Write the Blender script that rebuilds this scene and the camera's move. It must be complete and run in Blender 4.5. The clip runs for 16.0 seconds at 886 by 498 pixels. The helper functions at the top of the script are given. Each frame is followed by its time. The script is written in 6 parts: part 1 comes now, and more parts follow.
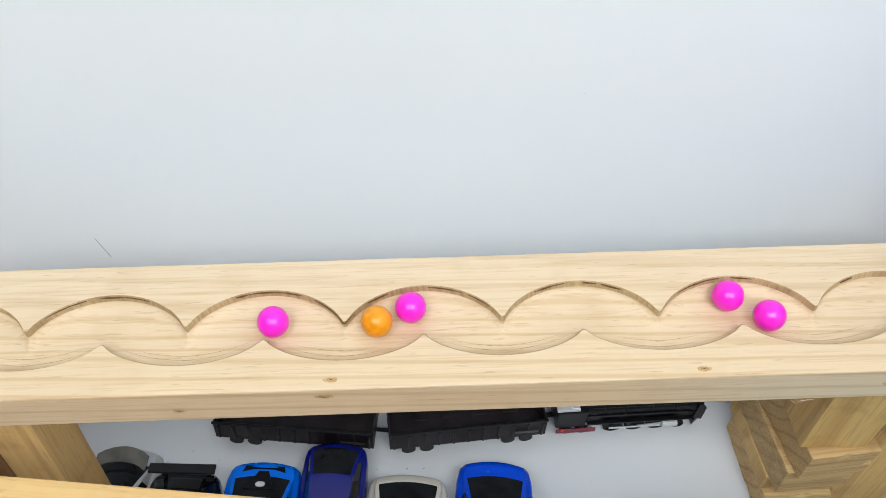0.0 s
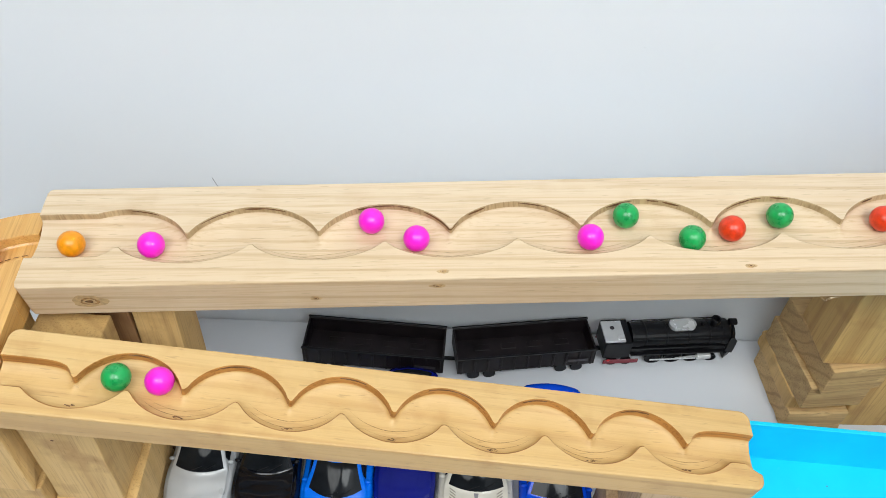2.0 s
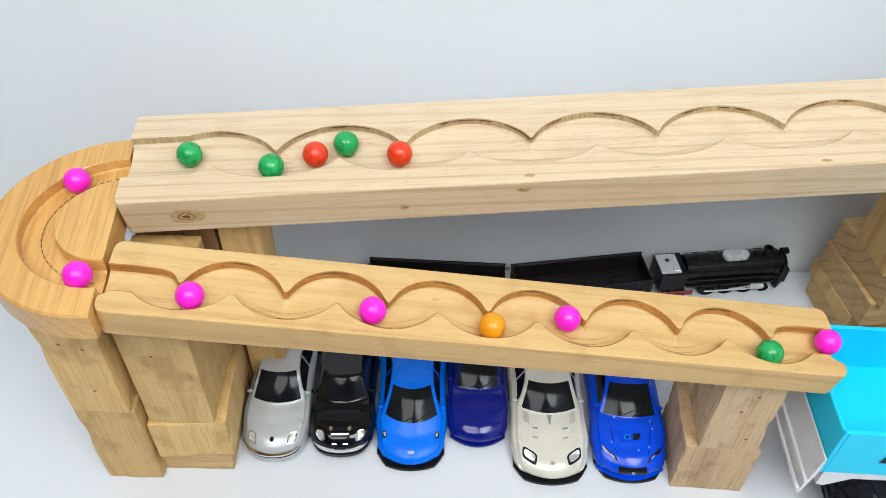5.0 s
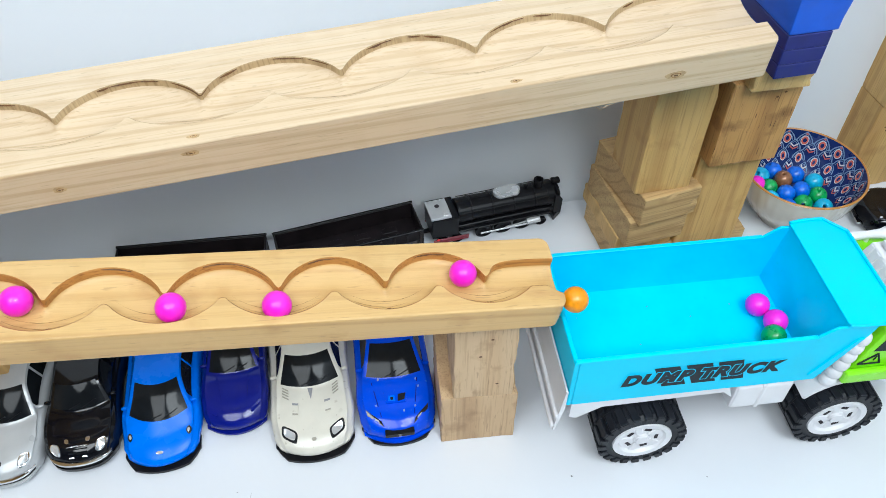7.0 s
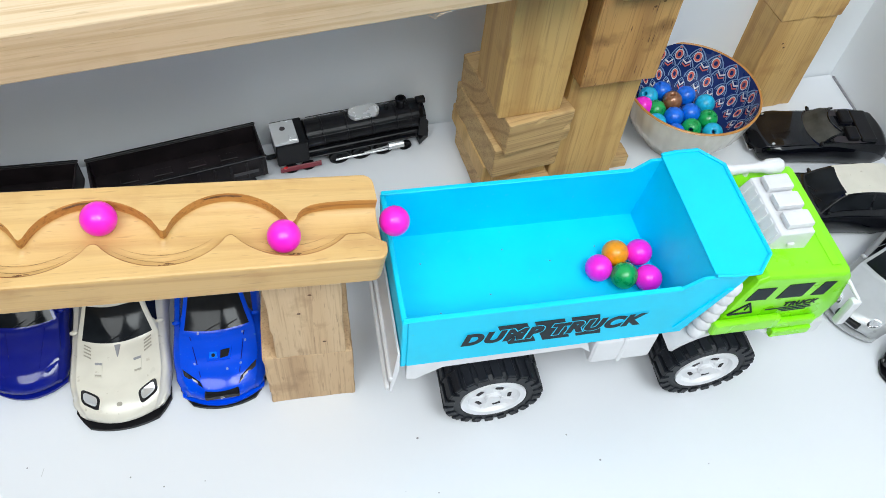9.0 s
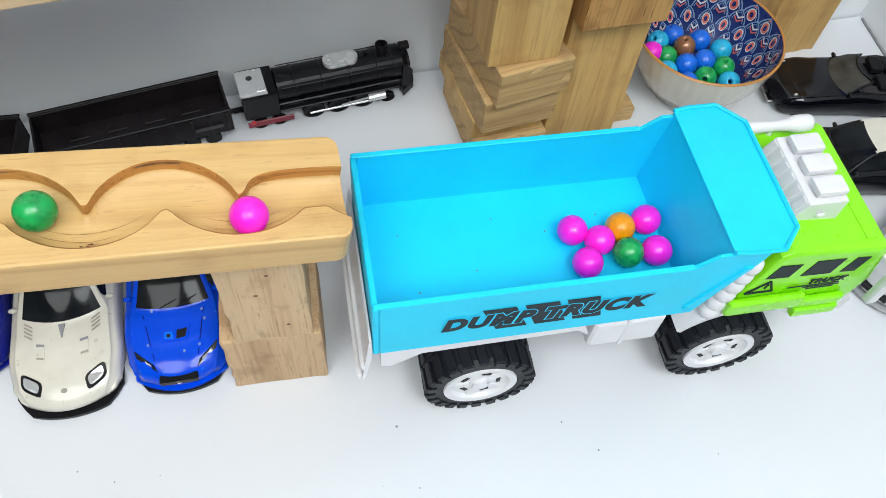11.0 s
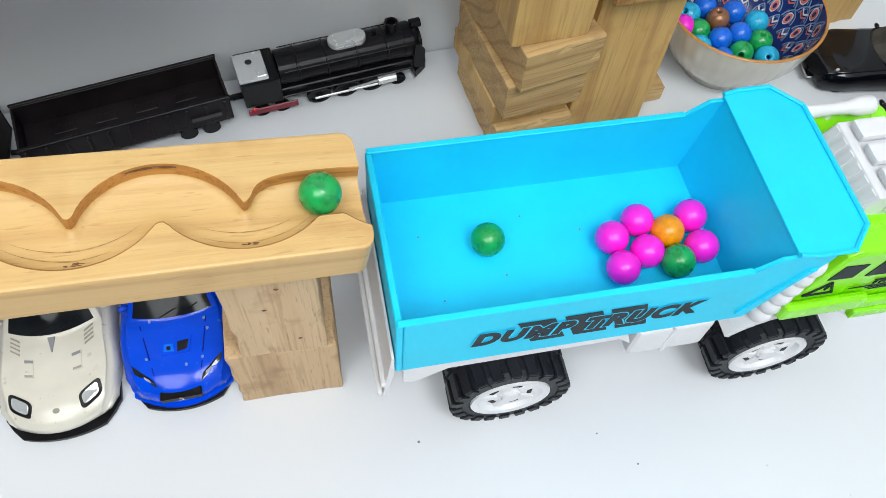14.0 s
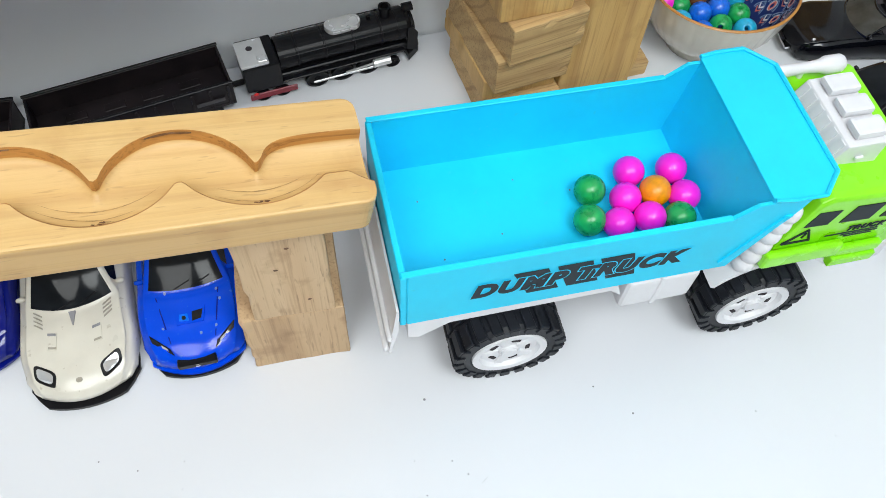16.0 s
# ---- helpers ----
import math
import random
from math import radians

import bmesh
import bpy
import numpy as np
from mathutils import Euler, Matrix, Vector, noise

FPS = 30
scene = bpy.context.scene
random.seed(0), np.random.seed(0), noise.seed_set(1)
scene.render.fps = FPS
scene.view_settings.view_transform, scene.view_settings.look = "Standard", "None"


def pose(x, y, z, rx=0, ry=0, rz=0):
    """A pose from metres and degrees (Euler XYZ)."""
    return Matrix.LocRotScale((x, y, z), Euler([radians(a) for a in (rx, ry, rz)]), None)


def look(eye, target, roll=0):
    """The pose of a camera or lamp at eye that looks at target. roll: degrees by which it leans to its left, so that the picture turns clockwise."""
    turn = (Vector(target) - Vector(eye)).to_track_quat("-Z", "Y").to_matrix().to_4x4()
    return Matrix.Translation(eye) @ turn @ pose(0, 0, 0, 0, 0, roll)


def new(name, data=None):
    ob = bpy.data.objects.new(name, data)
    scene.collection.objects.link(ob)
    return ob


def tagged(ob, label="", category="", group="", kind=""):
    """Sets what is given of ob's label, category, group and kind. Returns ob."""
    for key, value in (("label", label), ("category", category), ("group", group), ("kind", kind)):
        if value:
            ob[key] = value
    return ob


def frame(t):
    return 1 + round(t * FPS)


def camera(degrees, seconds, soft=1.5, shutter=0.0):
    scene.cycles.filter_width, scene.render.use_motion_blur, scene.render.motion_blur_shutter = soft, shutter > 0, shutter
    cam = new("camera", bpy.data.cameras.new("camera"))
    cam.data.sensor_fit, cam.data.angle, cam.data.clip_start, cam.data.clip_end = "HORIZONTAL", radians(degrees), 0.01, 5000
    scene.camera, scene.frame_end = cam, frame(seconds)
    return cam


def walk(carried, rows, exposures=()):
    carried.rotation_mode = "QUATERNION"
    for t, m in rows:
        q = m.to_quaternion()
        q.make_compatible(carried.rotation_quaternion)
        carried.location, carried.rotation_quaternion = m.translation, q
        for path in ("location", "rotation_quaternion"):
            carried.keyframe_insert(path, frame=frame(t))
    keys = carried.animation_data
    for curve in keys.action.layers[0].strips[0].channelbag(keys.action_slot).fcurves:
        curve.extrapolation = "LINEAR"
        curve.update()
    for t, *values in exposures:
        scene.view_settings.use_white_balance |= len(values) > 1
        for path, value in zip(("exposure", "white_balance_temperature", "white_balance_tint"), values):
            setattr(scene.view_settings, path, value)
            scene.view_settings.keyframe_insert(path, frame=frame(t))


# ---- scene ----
cam = camera(58.8, 16.0, soft=0.25)
PATH = [
    (0, (0.143, 0.124, 0.649), (0.062, 1.509, -0.792), 2.8),
    (0.5, (0.137, 0.115, 0.644), (0.06, 1.506, -0.791), 3.0),
    (1, (0.135, 0.101, 0.649), (0.055, 1.493, -0.785), 3.1),
    (1.5, (0.121, 0.064, 0.657), (0.038, 1.465, -0.769), 3.2),
    (2, (0.091, 0.006, 0.669), (0.004, 1.412, -0.75), 3.2),
    (2.5, (0.06, -0.036, 0.67), (-0.024, 1.372, -0.748), 3.2),
    (3, (0.032, -0.045, 0.654), (-0.065, 1.36, -0.767), 2.8),
    (5.5, (0.04, -0.062, 0.627), (-0.029, 1.36, -0.778), 0.2),
    (6, (0.094, -0.056, 0.621), (0.06, 1.367, -0.785), -2.0),
    (6.5, (0.157, -0.046, 0.608), (0.201, 1.364, -0.81), -1.8),
    (7, (0.184, -0.029, 0.594), (0.328, 1.321, -0.875), 0.3),
    (7.5, (0.225, 0.001, 0.572), (0.462, 1.277, -0.95), 3.6),
    (8, (0.243, 0.013, 0.56), (0.527, 1.234, -0.999), 5.6),
    (8.5, (0.257, 0.023, 0.55), (0.549, 1.207, -1.035), 6.2),
    (9, (0.267, 0.034, 0.542), (0.56, 1.188, -1.065), 6.5),
    (11.5, (0.292, 0.094, 0.486), (0.56, 1.111, -1.215), 6.8),
    (12, (0.292, 0.106, 0.476), (0.556, 1.105, -1.236), 6.5),
    (12.5, (0.293, 0.112, 0.481), (0.553, 1.107, -1.235), 6.6),
    (13, (0.29, 0.12, 0.475), (0.547, 1.109, -1.244), 6.2),
    (13.5, (0.287, 0.124, 0.471), (0.548, 1.113, -1.248), 6.1),
    (14, (0.284, 0.12, 0.47), (0.555, 1.102, -1.251), 6.6),
    (14.5, (0.281, 0.108, 0.466), (0.557, 1.082, -1.259), 6.6),
    (15, (0.279, 0.094, 0.472), (0.554, 1.065, -1.255), 6.0),
    (15.5, (0.279, 0.086, 0.48), (0.552, 1.064, -1.242), 5.3),
    (16, (0.277, 0.088, 0.48), (0.554, 1.075, -1.237), 4.9),
]
walk(cam, [(t, look(eye, target, roll)) for t, eye, target, roll in PATH], exposures=[(0.0, 0.25, 6500, 10), (3.0, 0.30, 6500, 10), (5.5, 0.31, 6480, 10), (6.5, 0.36, 6120, 9), (7.5, 0.42, 6120, 8), (9.0, 0.42, 6400, 9), (11.5, 0.36, 6540, 10), (16.0, 0.36, 6560, 10)])

# ---------------------------------------------------------------- light
room = bpy.data.worlds.new("world")
room.use_nodes = True
room.node_tree.nodes["Background"].inputs[0].default_value = (0.88, 0.94, 1.0, 1)
room.node_tree.nodes["Background"].inputs[1].default_value = 0.45
scene.world = room


def unseen_lamp(x, y, z, size, watts, target, colour):
    data = bpy.data.lights.new("unseen_light", "AREA")
    data.shape, data.size, data.energy, data.color = "DISK", size, watts, colour
    ob = new("unseen_light", data)
    ob.matrix_world = look((x, y, z), target)
    return ob


# Two unseen soft lamps, added below the ceiling and placed by brightness.
unseen_lamp(-0.28, -0.58, 1.54, 0.95, 13.6, (-0.20, 0.30, 0.0), (0.95, 0.985, 0.98))
unseen_lamp(0.66, -0.50, 1.52, 0.76, 15.6, (0.50, 0.25, 0.0), (0.93, 0.985, 0.99))


# ---------------------------------------------------------------- materials
def node_mat(name, rough=0.5, metal=0.0, spec=0.5, coat=0.0):
    m = bpy.data.materials.new(name)
    m.use_nodes = True
    nt = m.node_tree
    b = nt.nodes["Principled BSDF"]
    b.inputs["Roughness"].default_value = rough
    b.inputs["Metallic"].default_value = metal
    b.inputs["Specular IOR Level"].default_value = spec
    b.inputs["Coat Weight"].default_value = coat
    return m, nt, b


def noise_tex(nt, scale, detail=3.0, vec=None, stretch=None, kind="Object"):
    tc = nt.nodes.new("ShaderNodeTexCoord")
    mp = nt.nodes.new("ShaderNodeMapping")
    nt.links.new(tc.outputs[kind], mp.inputs[0])
    if stretch:
        mp.inputs["Scale"].default_value = stretch
    n = nt.nodes.new("ShaderNodeTexNoise")
    n.inputs["Scale"].default_value, n.inputs["Detail"].default_value = scale, detail
    nt.links.new(mp.outputs[0], n.inputs["Vector"])
    return n


def ramp(nt, src, stops):
    r = nt.nodes.new("ShaderNodeValToRGB")
    while len(r.color_ramp.elements) < len(stops):
        r.color_ramp.elements.new(0.5)
    for e, (p, c) in zip(r.color_ramp.elements, stops):
        e.position, e.color = p, (*c, 1)
    nt.links.new(src, r.inputs[0])
    return r


def mix(nt, fac, a, b, mode="MIX"):
    n = nt.nodes.new("ShaderNodeMix")
    n.data_type, n.blend_type = "RGBA", mode
    for sock, v in ((n.inputs[0], fac), (n.inputs[6], a), (n.inputs[7], b)):
        if isinstance(v, (int, float)):
            sock.default_value = v
        elif isinstance(v, tuple):
            sock.default_value = (*v, 1)
        else:
            nt.links.new(v, sock)
    return n.outputs[2]


def bump(nt, b, src, strength, dist):
    n = nt.nodes.new("ShaderNodeBump")
    n.inputs["Strength"].default_value, n.inputs["Distance"].default_value = strength, dist
    nt.links.new(src, n.inputs["Height"])
    nt.links.new(n.outputs[0], b.inputs["Normal"])


def wood(name, light, mid, dark, axis="X", ring=120.0, rough=0.55, streak=0.5, coat=0.0, vary=0.0, stains=0.38, lines=0.5, flecks=0.0):
    """Softwood: rings that run along one axis of the piece, fine pores and a few cloudy stains."""
    m, nt, b = node_mat(name, rough, coat=coat)
    soft_mid = tuple(0.55 * l + 0.45 * d for l, d in zip(light, mid))
    along = {"X": (0.03, 1, 1), "Y": (1, 0.03, 1), "Z": (1, 1, 0.03)}[axis]
    tc = nt.nodes.new("ShaderNodeTexCoord")
    info = nt.nodes.new("ShaderNodeObjectInfo")
    add = nt.nodes.new("ShaderNodeVectorMath")
    add.operation = "ADD"
    nt.links.new(tc.outputs["Object"], add.inputs[0])
    shift = nt.nodes.new("ShaderNodeVectorMath")
    shift.operation = "SCALE"
    shift.inputs[0].default_value = (0.9, 1.7, 2.3)
    nt.links.new(info.outputs["Random"], shift.inputs["Scale"])
    nt.links.new(shift.outputs[0], add.inputs[1])
    mp = nt.nodes.new("ShaderNodeMapping")
    mp.inputs["Scale"].default_value = along
    mp.inputs["Rotation"].default_value = (0.03, 0.05, 0.04)
    nt.links.new(add.outputs[0], mp.inputs[0])
    warp = nt.nodes.new("ShaderNodeTexNoise")
    warp.inputs["Scale"].default_value, warp.inputs["Detail"].default_value = 9.0, 2.0
    nt.links.new(mp.outputs[0], warp.inputs["Vector"])
    w = nt.nodes.new("ShaderNodeTexWave")
    w.wave_type, w.bands_direction = "BANDS", "DIAGONAL"
    w.inputs["Scale"].default_value = ring
    w.inputs["Distortion"].default_value, w.inputs["Detail"].default_value, w.inputs["Detail Scale"].default_value = 9.0, 2.0, 0.25
    nt.links.new(mp.outputs[0], w.inputs["Vector"])
    fine = nt.nodes.new("ShaderNodeTexNoise")
    fine.inputs["Scale"].default_value, fine.inputs["Detail"].default_value = 650.0, 4.0
    nt.links.new(mp.outputs[0], fine.inputs["Vector"])
    col = ramp(nt, w.outputs["Fac"], [(0.0, light), (0.55, light), (0.92, soft_mid), (1.0, soft_mid)])
    cloud = ramp(nt, warp.outputs["Fac"], [(0.38, (0, 0, 0)), (0.72, (1, 1, 1))])
    c = mix(nt, cloud.outputs[0], col.outputs[0], mid)
    f2 = ramp(nt, fine.outputs["Fac"], [(0.5, (0, 0, 0)), (0.72, (streak,) * 3)])
    c = mix(nt, f2.outputs[0], c, dark)
    blot = nt.nodes.new("ShaderNodeTexNoise")
    blot.inputs["Scale"].default_value, blot.inputs["Detail"].default_value = 38.0, 6.0
    nt.links.new(add.outputs[0], blot.inputs["Vector"])
    stain = ramp(nt, blot.outputs["Fac"], [(0.54, (0, 0, 0)), (0.72, (stains,) * 3), (0.79, (stains * 1.9,) * 3)])
    c = mix(nt, stain.outputs[0], c, dark)
    if vary:
        hs = nt.nodes.new("ShaderNodeHueSaturation")
        mr = nt.nodes.new("ShaderNodeMapRange")
        mr.inputs["To Min"].default_value, mr.inputs["To Max"].default_value = 1 - vary, 1 + vary
        nt.links.new(info.outputs["Random"], mr.inputs["Value"])
        nt.links.new(mr.outputs[0], hs.inputs["Value"])
        nt.links.new(c, hs.inputs["Color"])
        c = hs.outputs[0]
    thin = nt.nodes.new("ShaderNodeTexWave")
    thin.wave_type, thin.bands_direction = "BANDS", "DIAGONAL"
    thin.inputs["Scale"].default_value, thin.inputs["Distortion"].default_value = ring * 0.75, 14.0
    thin.inputs["Detail"].default_value, thin.inputs["Detail Scale"].default_value = 3.0, 0.35
    nt.links.new(mp.outputs[0], thin.inputs["Vector"])
    line = ramp(nt, thin.outputs["Fac"], [(0.80, (0, 0, 0)), (0.99, (lines,) * 3)])
    fade = ramp(nt, warp.outputs["Fac"], [(0.35, (0.1,) * 3), (0.62, (1, 1, 1))])
    c = mix(nt, mix(nt, 1.0, line.outputs[0], fade.outputs[0], "MULTIPLY"), c, dark)
    if flecks:
        short = nt.nodes.new("ShaderNodeMapping")
        short.inputs["Scale"].default_value = tuple(0.11 if k < 0.5 else 1.0 for k in along)
        nt.links.new(add.outputs[0], short.inputs[0])
        dash = nt.nodes.new("ShaderNodeTexNoise")
        dash.inputs["Scale"].default_value, dash.inputs["Detail"].default_value = 620.0, 1.0
        nt.links.new(short.outputs[0], dash.inputs["Vector"])
        spots = ramp(nt, dash.outputs["Fac"], [(0.67, (0, 0, 0)), (0.75, (flecks,) * 3)])
        c = mix(nt, spots.outputs[0], c, tuple(0.55 * v for v in dark))
    nt.links.new(c, b.inputs["Base Color"])
    bump(nt, b, fine.outputs["Fac"], 0.3, 0.0006)
    return m


def paint(name, colour, rough=0.35, metal=0.0, coat=0.0, wear=0.08, scale=60.0, worn=None, spec=0.5):
    """Moulded plastic or lacquer: slightly uneven tone, scuffs and gloss."""
    m, nt, b = node_mat(name, rough, metal, spec, coat)
    n = noise_tex(nt, scale, 4.0)
    dark = tuple(c * (1 - wear * 1.6) for c in colour)
    c = ramp(nt, n.outputs["Fac"], [(0.3, dark), (0.6, colour)]).outputs[0]
    if worn:
        n2 = noise_tex(nt, 240.0, 5.0)
        s = ramp(nt, n2.outputs["Fac"], [(0.66, (0, 0, 0)), (0.72, (1, 1, 1))])
        c = mix(nt, s.outputs[0], c, worn)
    nt.links.new(c, b.inputs["Base Color"])
    r = nt.nodes.new("ShaderNodeMapRange")
    r.inputs["To Min"].default_value, r.inputs["To Max"].default_value = max(0.03, rough - 0.08), rough + 0.1
    nt.links.new(n.outputs["Fac"], r.inputs["Value"])
    nt.links.new(r.outputs[0], b.inputs["Roughness"])
    return m


def wall_paint(name, colour, rough, speck=0.0):
    m, nt, b = node_mat(name, rough)
    n = noise_tex(nt, 2.2, 4.0)
    c = ramp(nt, n.outputs["Fac"], [(0.3, tuple(v * 0.965 for v in colour)), (0.7, colour)]).outputs[0]
    if speck:
        n2 = noise_tex(nt, 70.0, 2.0)
        s = ramp(nt, n2.outputs["Fac"], [(0.74, (0, 0, 0)), (0.80, (speck,) * 3)])
        c = mix(nt, s.outputs[0], c, (0.42, 0.40, 0.38))
    nt.links.new(c, b.inputs["Base Color"])
    n3 = noise_tex(nt, 400.0, 3.0)
    bump(nt, b, n3.outputs["Fac"], 0.06, 0.0004)
    return m


PINE = wood("pine_pale", (0.70, 0.565, 0.405), (0.645, 0.480, 0.300), (0.45, 0.28, 0.13), ring=60.0, rough=0.6, streak=0.42, stains=0.16, lines=0.42, flecks=0.28)
PINE_WARM = wood("pine_warm", (0.66, 0.448, 0.195), (0.60, 0.370, 0.135), (0.42, 0.215, 0.065), streak=0.24, stains=0.40, ring=45.0, rough=0.48, coat=0.04, lines=0.38, flecks=0.30)
PINE_GOLD = wood("pine_gold", (0.69, 0.39, 0.115), (0.60, 0.30, 0.07), (0.36, 0.15, 0.025), axis="Y", ring=42.0, rough=0.35, coat=0.35, stains=0.12)
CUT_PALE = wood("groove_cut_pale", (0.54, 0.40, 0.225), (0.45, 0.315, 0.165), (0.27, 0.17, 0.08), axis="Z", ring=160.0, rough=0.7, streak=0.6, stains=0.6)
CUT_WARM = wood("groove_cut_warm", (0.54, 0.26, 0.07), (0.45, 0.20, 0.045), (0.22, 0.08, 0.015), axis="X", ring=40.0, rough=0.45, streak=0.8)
BLOCK_BROWN = wood("block_brown", (0.55, 0.31, 0.11), (0.43, 0.21, 0.065), (0.16, 0.065, 0.02), axis="Z", ring=16.0, rough=0.55, streak=0.6, stains=0.85, lines=0.7, flecks=0.9)
BLOCK_DARK = wood("block_dark", (0.34, 0.18, 0.07), (0.25, 0.12, 0.045), (0.14, 0.06, 0.02), axis="Z", ring=40.0, rough=0.6)
BLOCK_WOOD = wood("block_wood", (0.66, 0.430, 0.165), (0.55, 0.325, 0.105), (0.33, 0.16, 0.05), axis="Z", ring=24.0, rough=0.6, vary=0.06, streak=0.5, stains=0.5, lines=0.55)
BLOCK_PALE = wood("block_pale", (0.69, 0.465, 0.195), (0.58, 0.355, 0.125), (0.34, 0.18, 0.055), streak=0.45, axis="Z", ring=26.0, rough=0.6, vary=0.08, stains=0.6, lines=0.40, flecks=0.28)
BLOCK_CROSS = wood("block_cross", (0.63, 0.43, 0.20), (0.50, 0.315, 0.135), (0.26, 0.145, 0.055), axis="X", ring=40.0, rough=0.7, vary=0.1, streak=0.7, stains=0.5, lines=0.5)
BLOCK_BEIGE = wood("block_beige", (0.60, 0.43, 0.26), (0.52, 0.34, 0.185), (0.26, 0.15, 0.075), axis="Z", ring=14.0, rough=0.7, streak=0.5, stains=0.8, lines=0.35, flecks=0.35)
BURN = paint("knot_brown", (0.40, 0.21, 0.07), 0.6, wear=0.4, scale=400)
HALO = paint("knot_halo", (0.56, 0.375, 0.185), 0.6, wear=0.2, scale=300)
MARK_WARM = paint("cutter_line_warm", (0.50, 0.295, 0.105), 0.55, wear=0.4, scale=300)
MARK_PALE = paint("cutter_line_pale", (0.55, 0.40, 0.225), 0.6, wear=0.3, scale=300)
SCORCH = paint("scorch_brown", (0.16, 0.07, 0.02), 0.6, wear=0.3, scale=300)
WALL = wall_paint("wall_paint", (0.80, 0.83, 0.865), 0.55)
TABLE = wall_paint("table_laminate", (0.70, 0.72, 0.76), 0.28, speck=0.0)
# Grey picked to limit the bounce from the unseen room shell.
ROOM = wall_paint("room_shell_grey", (0.42, 0.42, 0.42), 0.7)
PINK = paint("bead_pink", (0.95, 0.012, 0.62), 0.34, wear=0.05, coat=0.2, scale=140)
GREEN = paint("bead_green", (0.008, 0.37, 0.085), 0.28, wear=0.25, coat=0.12, scale=180, worn=(0.012, 0.42, 0.11))
RED = paint("bead_red", (0.80, 0.045, 0.006), 0.32, wear=0.18, coat=0.1, scale=240, worn=(0.85, 0.10, 0.03))
ORANGE = paint("bead_orange", (0.88, 0.31, 0.001), 0.32, wear=0.14, coat=0.12, scale=240, worn=(0.92, 0.42, 0.02))
BLUE_B = paint("bead_blue", (0.004, 0.15, 0.76), 0.3, coat=0.12, wear=0.2, scale=200)
CYAN_B = paint("bead_cyan", (0.015, 0.46, 0.74), 0.3, coat=0.12, wear=0.2, scale=200)
BROWN_B = paint("bead_copper", (0.30, 0.13, 0.06), 0.28, metal=0.3, coat=0.3)
HOLE = paint("hole_dark", (0.03, 0.025, 0.03), 0.8)
BED = paint("bed_cyan", (0.006, 0.63, 0.92), 0.46, spec=0.32, wear=0.05, scale=25, worn=(0.02, 0.60, 0.84))
CAB = paint("cab_lime", (0.25, 0.78, 0.004), 0.28, wear=0.05, coat=0.2, scale=30)
WHITE_P = paint("white_plastic", (0.72, 0.72, 0.745), 0.35, wear=0.04)
TYRE = paint("tyre_rubber", (0.007, 0.009, 0.014), 0.48, wear=0.2, scale=90, spec=0.32)
DECAL = paint("decal_print", (0.012, 0.020, 0.030), 0.55, wear=0.2, spec=0.25)
BLACK_P = paint("black_plastic", (0.007, 0.007, 0.009), 0.34, wear=0.2, scale=80, spec=0.22)
BLACK_G = paint("black_gloss", (0.010, 0.010, 0.012), 0.12, coat=0.6, wear=0.1)
WAGON = paint("wagon_black", (0.017, 0.013, 0.015), 0.42, wear=0.35, scale=50, spec=0.22)
SILVER_P = paint("silver_plastic", (0.66, 0.67, 0.68), 0.24, metal=0.35, wear=0.06)
CHROME = paint("chrome", (0.75, 0.76, 0.78), 0.12, metal=1.0, wear=0.05)
GLASS_D = paint("tinted_window", (0.012, 0.014, 0.017), 0.07, coat=0.0, wear=0.3, spec=0.16)
LENS = paint("lamp_lens", (0.70, 0.72, 0.74), 0.08, metal=0.5, wear=0.1)
RED_P = paint("red_plastic", (0.65, 0.015, 0.02), 0.3)
DARK_RED = paint("dark_red_plastic", (0.20, 0.012, 0.025), 0.4)
C_SILVER = paint("lacquer_silver", (0.45, 0.465, 0.48), 0.30, metal=0.1, coat=0.5, wear=0.05)
C_BLACK = paint("lacquer_black", (0.003, 0.0035, 0.006), 0.10, coat=0.12, wear=0.1, spec=0.36)
C_AZURE = paint("lacquer_azure", (0.0004, 0.165, 0.86), 0.26, spec=0.18, coat=0.03, wear=0.05)
C_NAVY = paint("lacquer_navy", (0.004, 0.010, 0.20), 0.14, spec=0.35, coat=0.12, wear=0.06)
MARKS = paint("faint_print", (0.055, 0.05, 0.055), 0.5)
SMOKE = paint("smoky_plastic", (0.12, 0.115, 0.10), 0.18, wear=0.3)
# Darker cream with shade put into its colour, for slots and louvres.
C_CREAM_SHADE = paint("lacquer_cream_shaded", (0.36, 0.335, 0.28), 0.4, wear=0.1)
C_CREAM = paint("lacquer_cream", (0.66, 0.63, 0.55), 0.3, coat=0.3, wear=0.05, worn=(0.5, 0.46, 0.38))
CHIP = paint("paint_chip", (0.16, 0.26, 0.52), 0.4)
C_BLUE = paint("lacquer_blue", (0.0004, 0.066, 0.72), 0.15, spec=0.26, coat=0.1, wear=0.06, worn=(0.02, 0.12, 0.66))
BOX_BLUE = paint("box_blue", (0.008, 0.10, 0.62), 0.4, wear=0.08)
BOX_NAVY = paint("box_navy", (0.010, 0.016, 0.16), 0.45, wear=0.12)
BOX_ORANGE = paint("box_orange", (0.80, 0.10, 0.015), 0.4)
BOWL_OUT = paint("bowl_glaze_cream", (0.72, 0.69, 0.62), 0.22, coat=0.4, wear=0.04)
BOWL_IN = paint("bowl_glaze_navy", (0.012, 0.030, 0.150), 0.25, coat=0.4, wear=0.15)
BOWL_RIM = paint("bowl_rim_ochre", (0.50, 0.22, 0.05), 0.3)
M_RED = paint("motif_red", (0.66, 0.14, 0.10), 0.3)
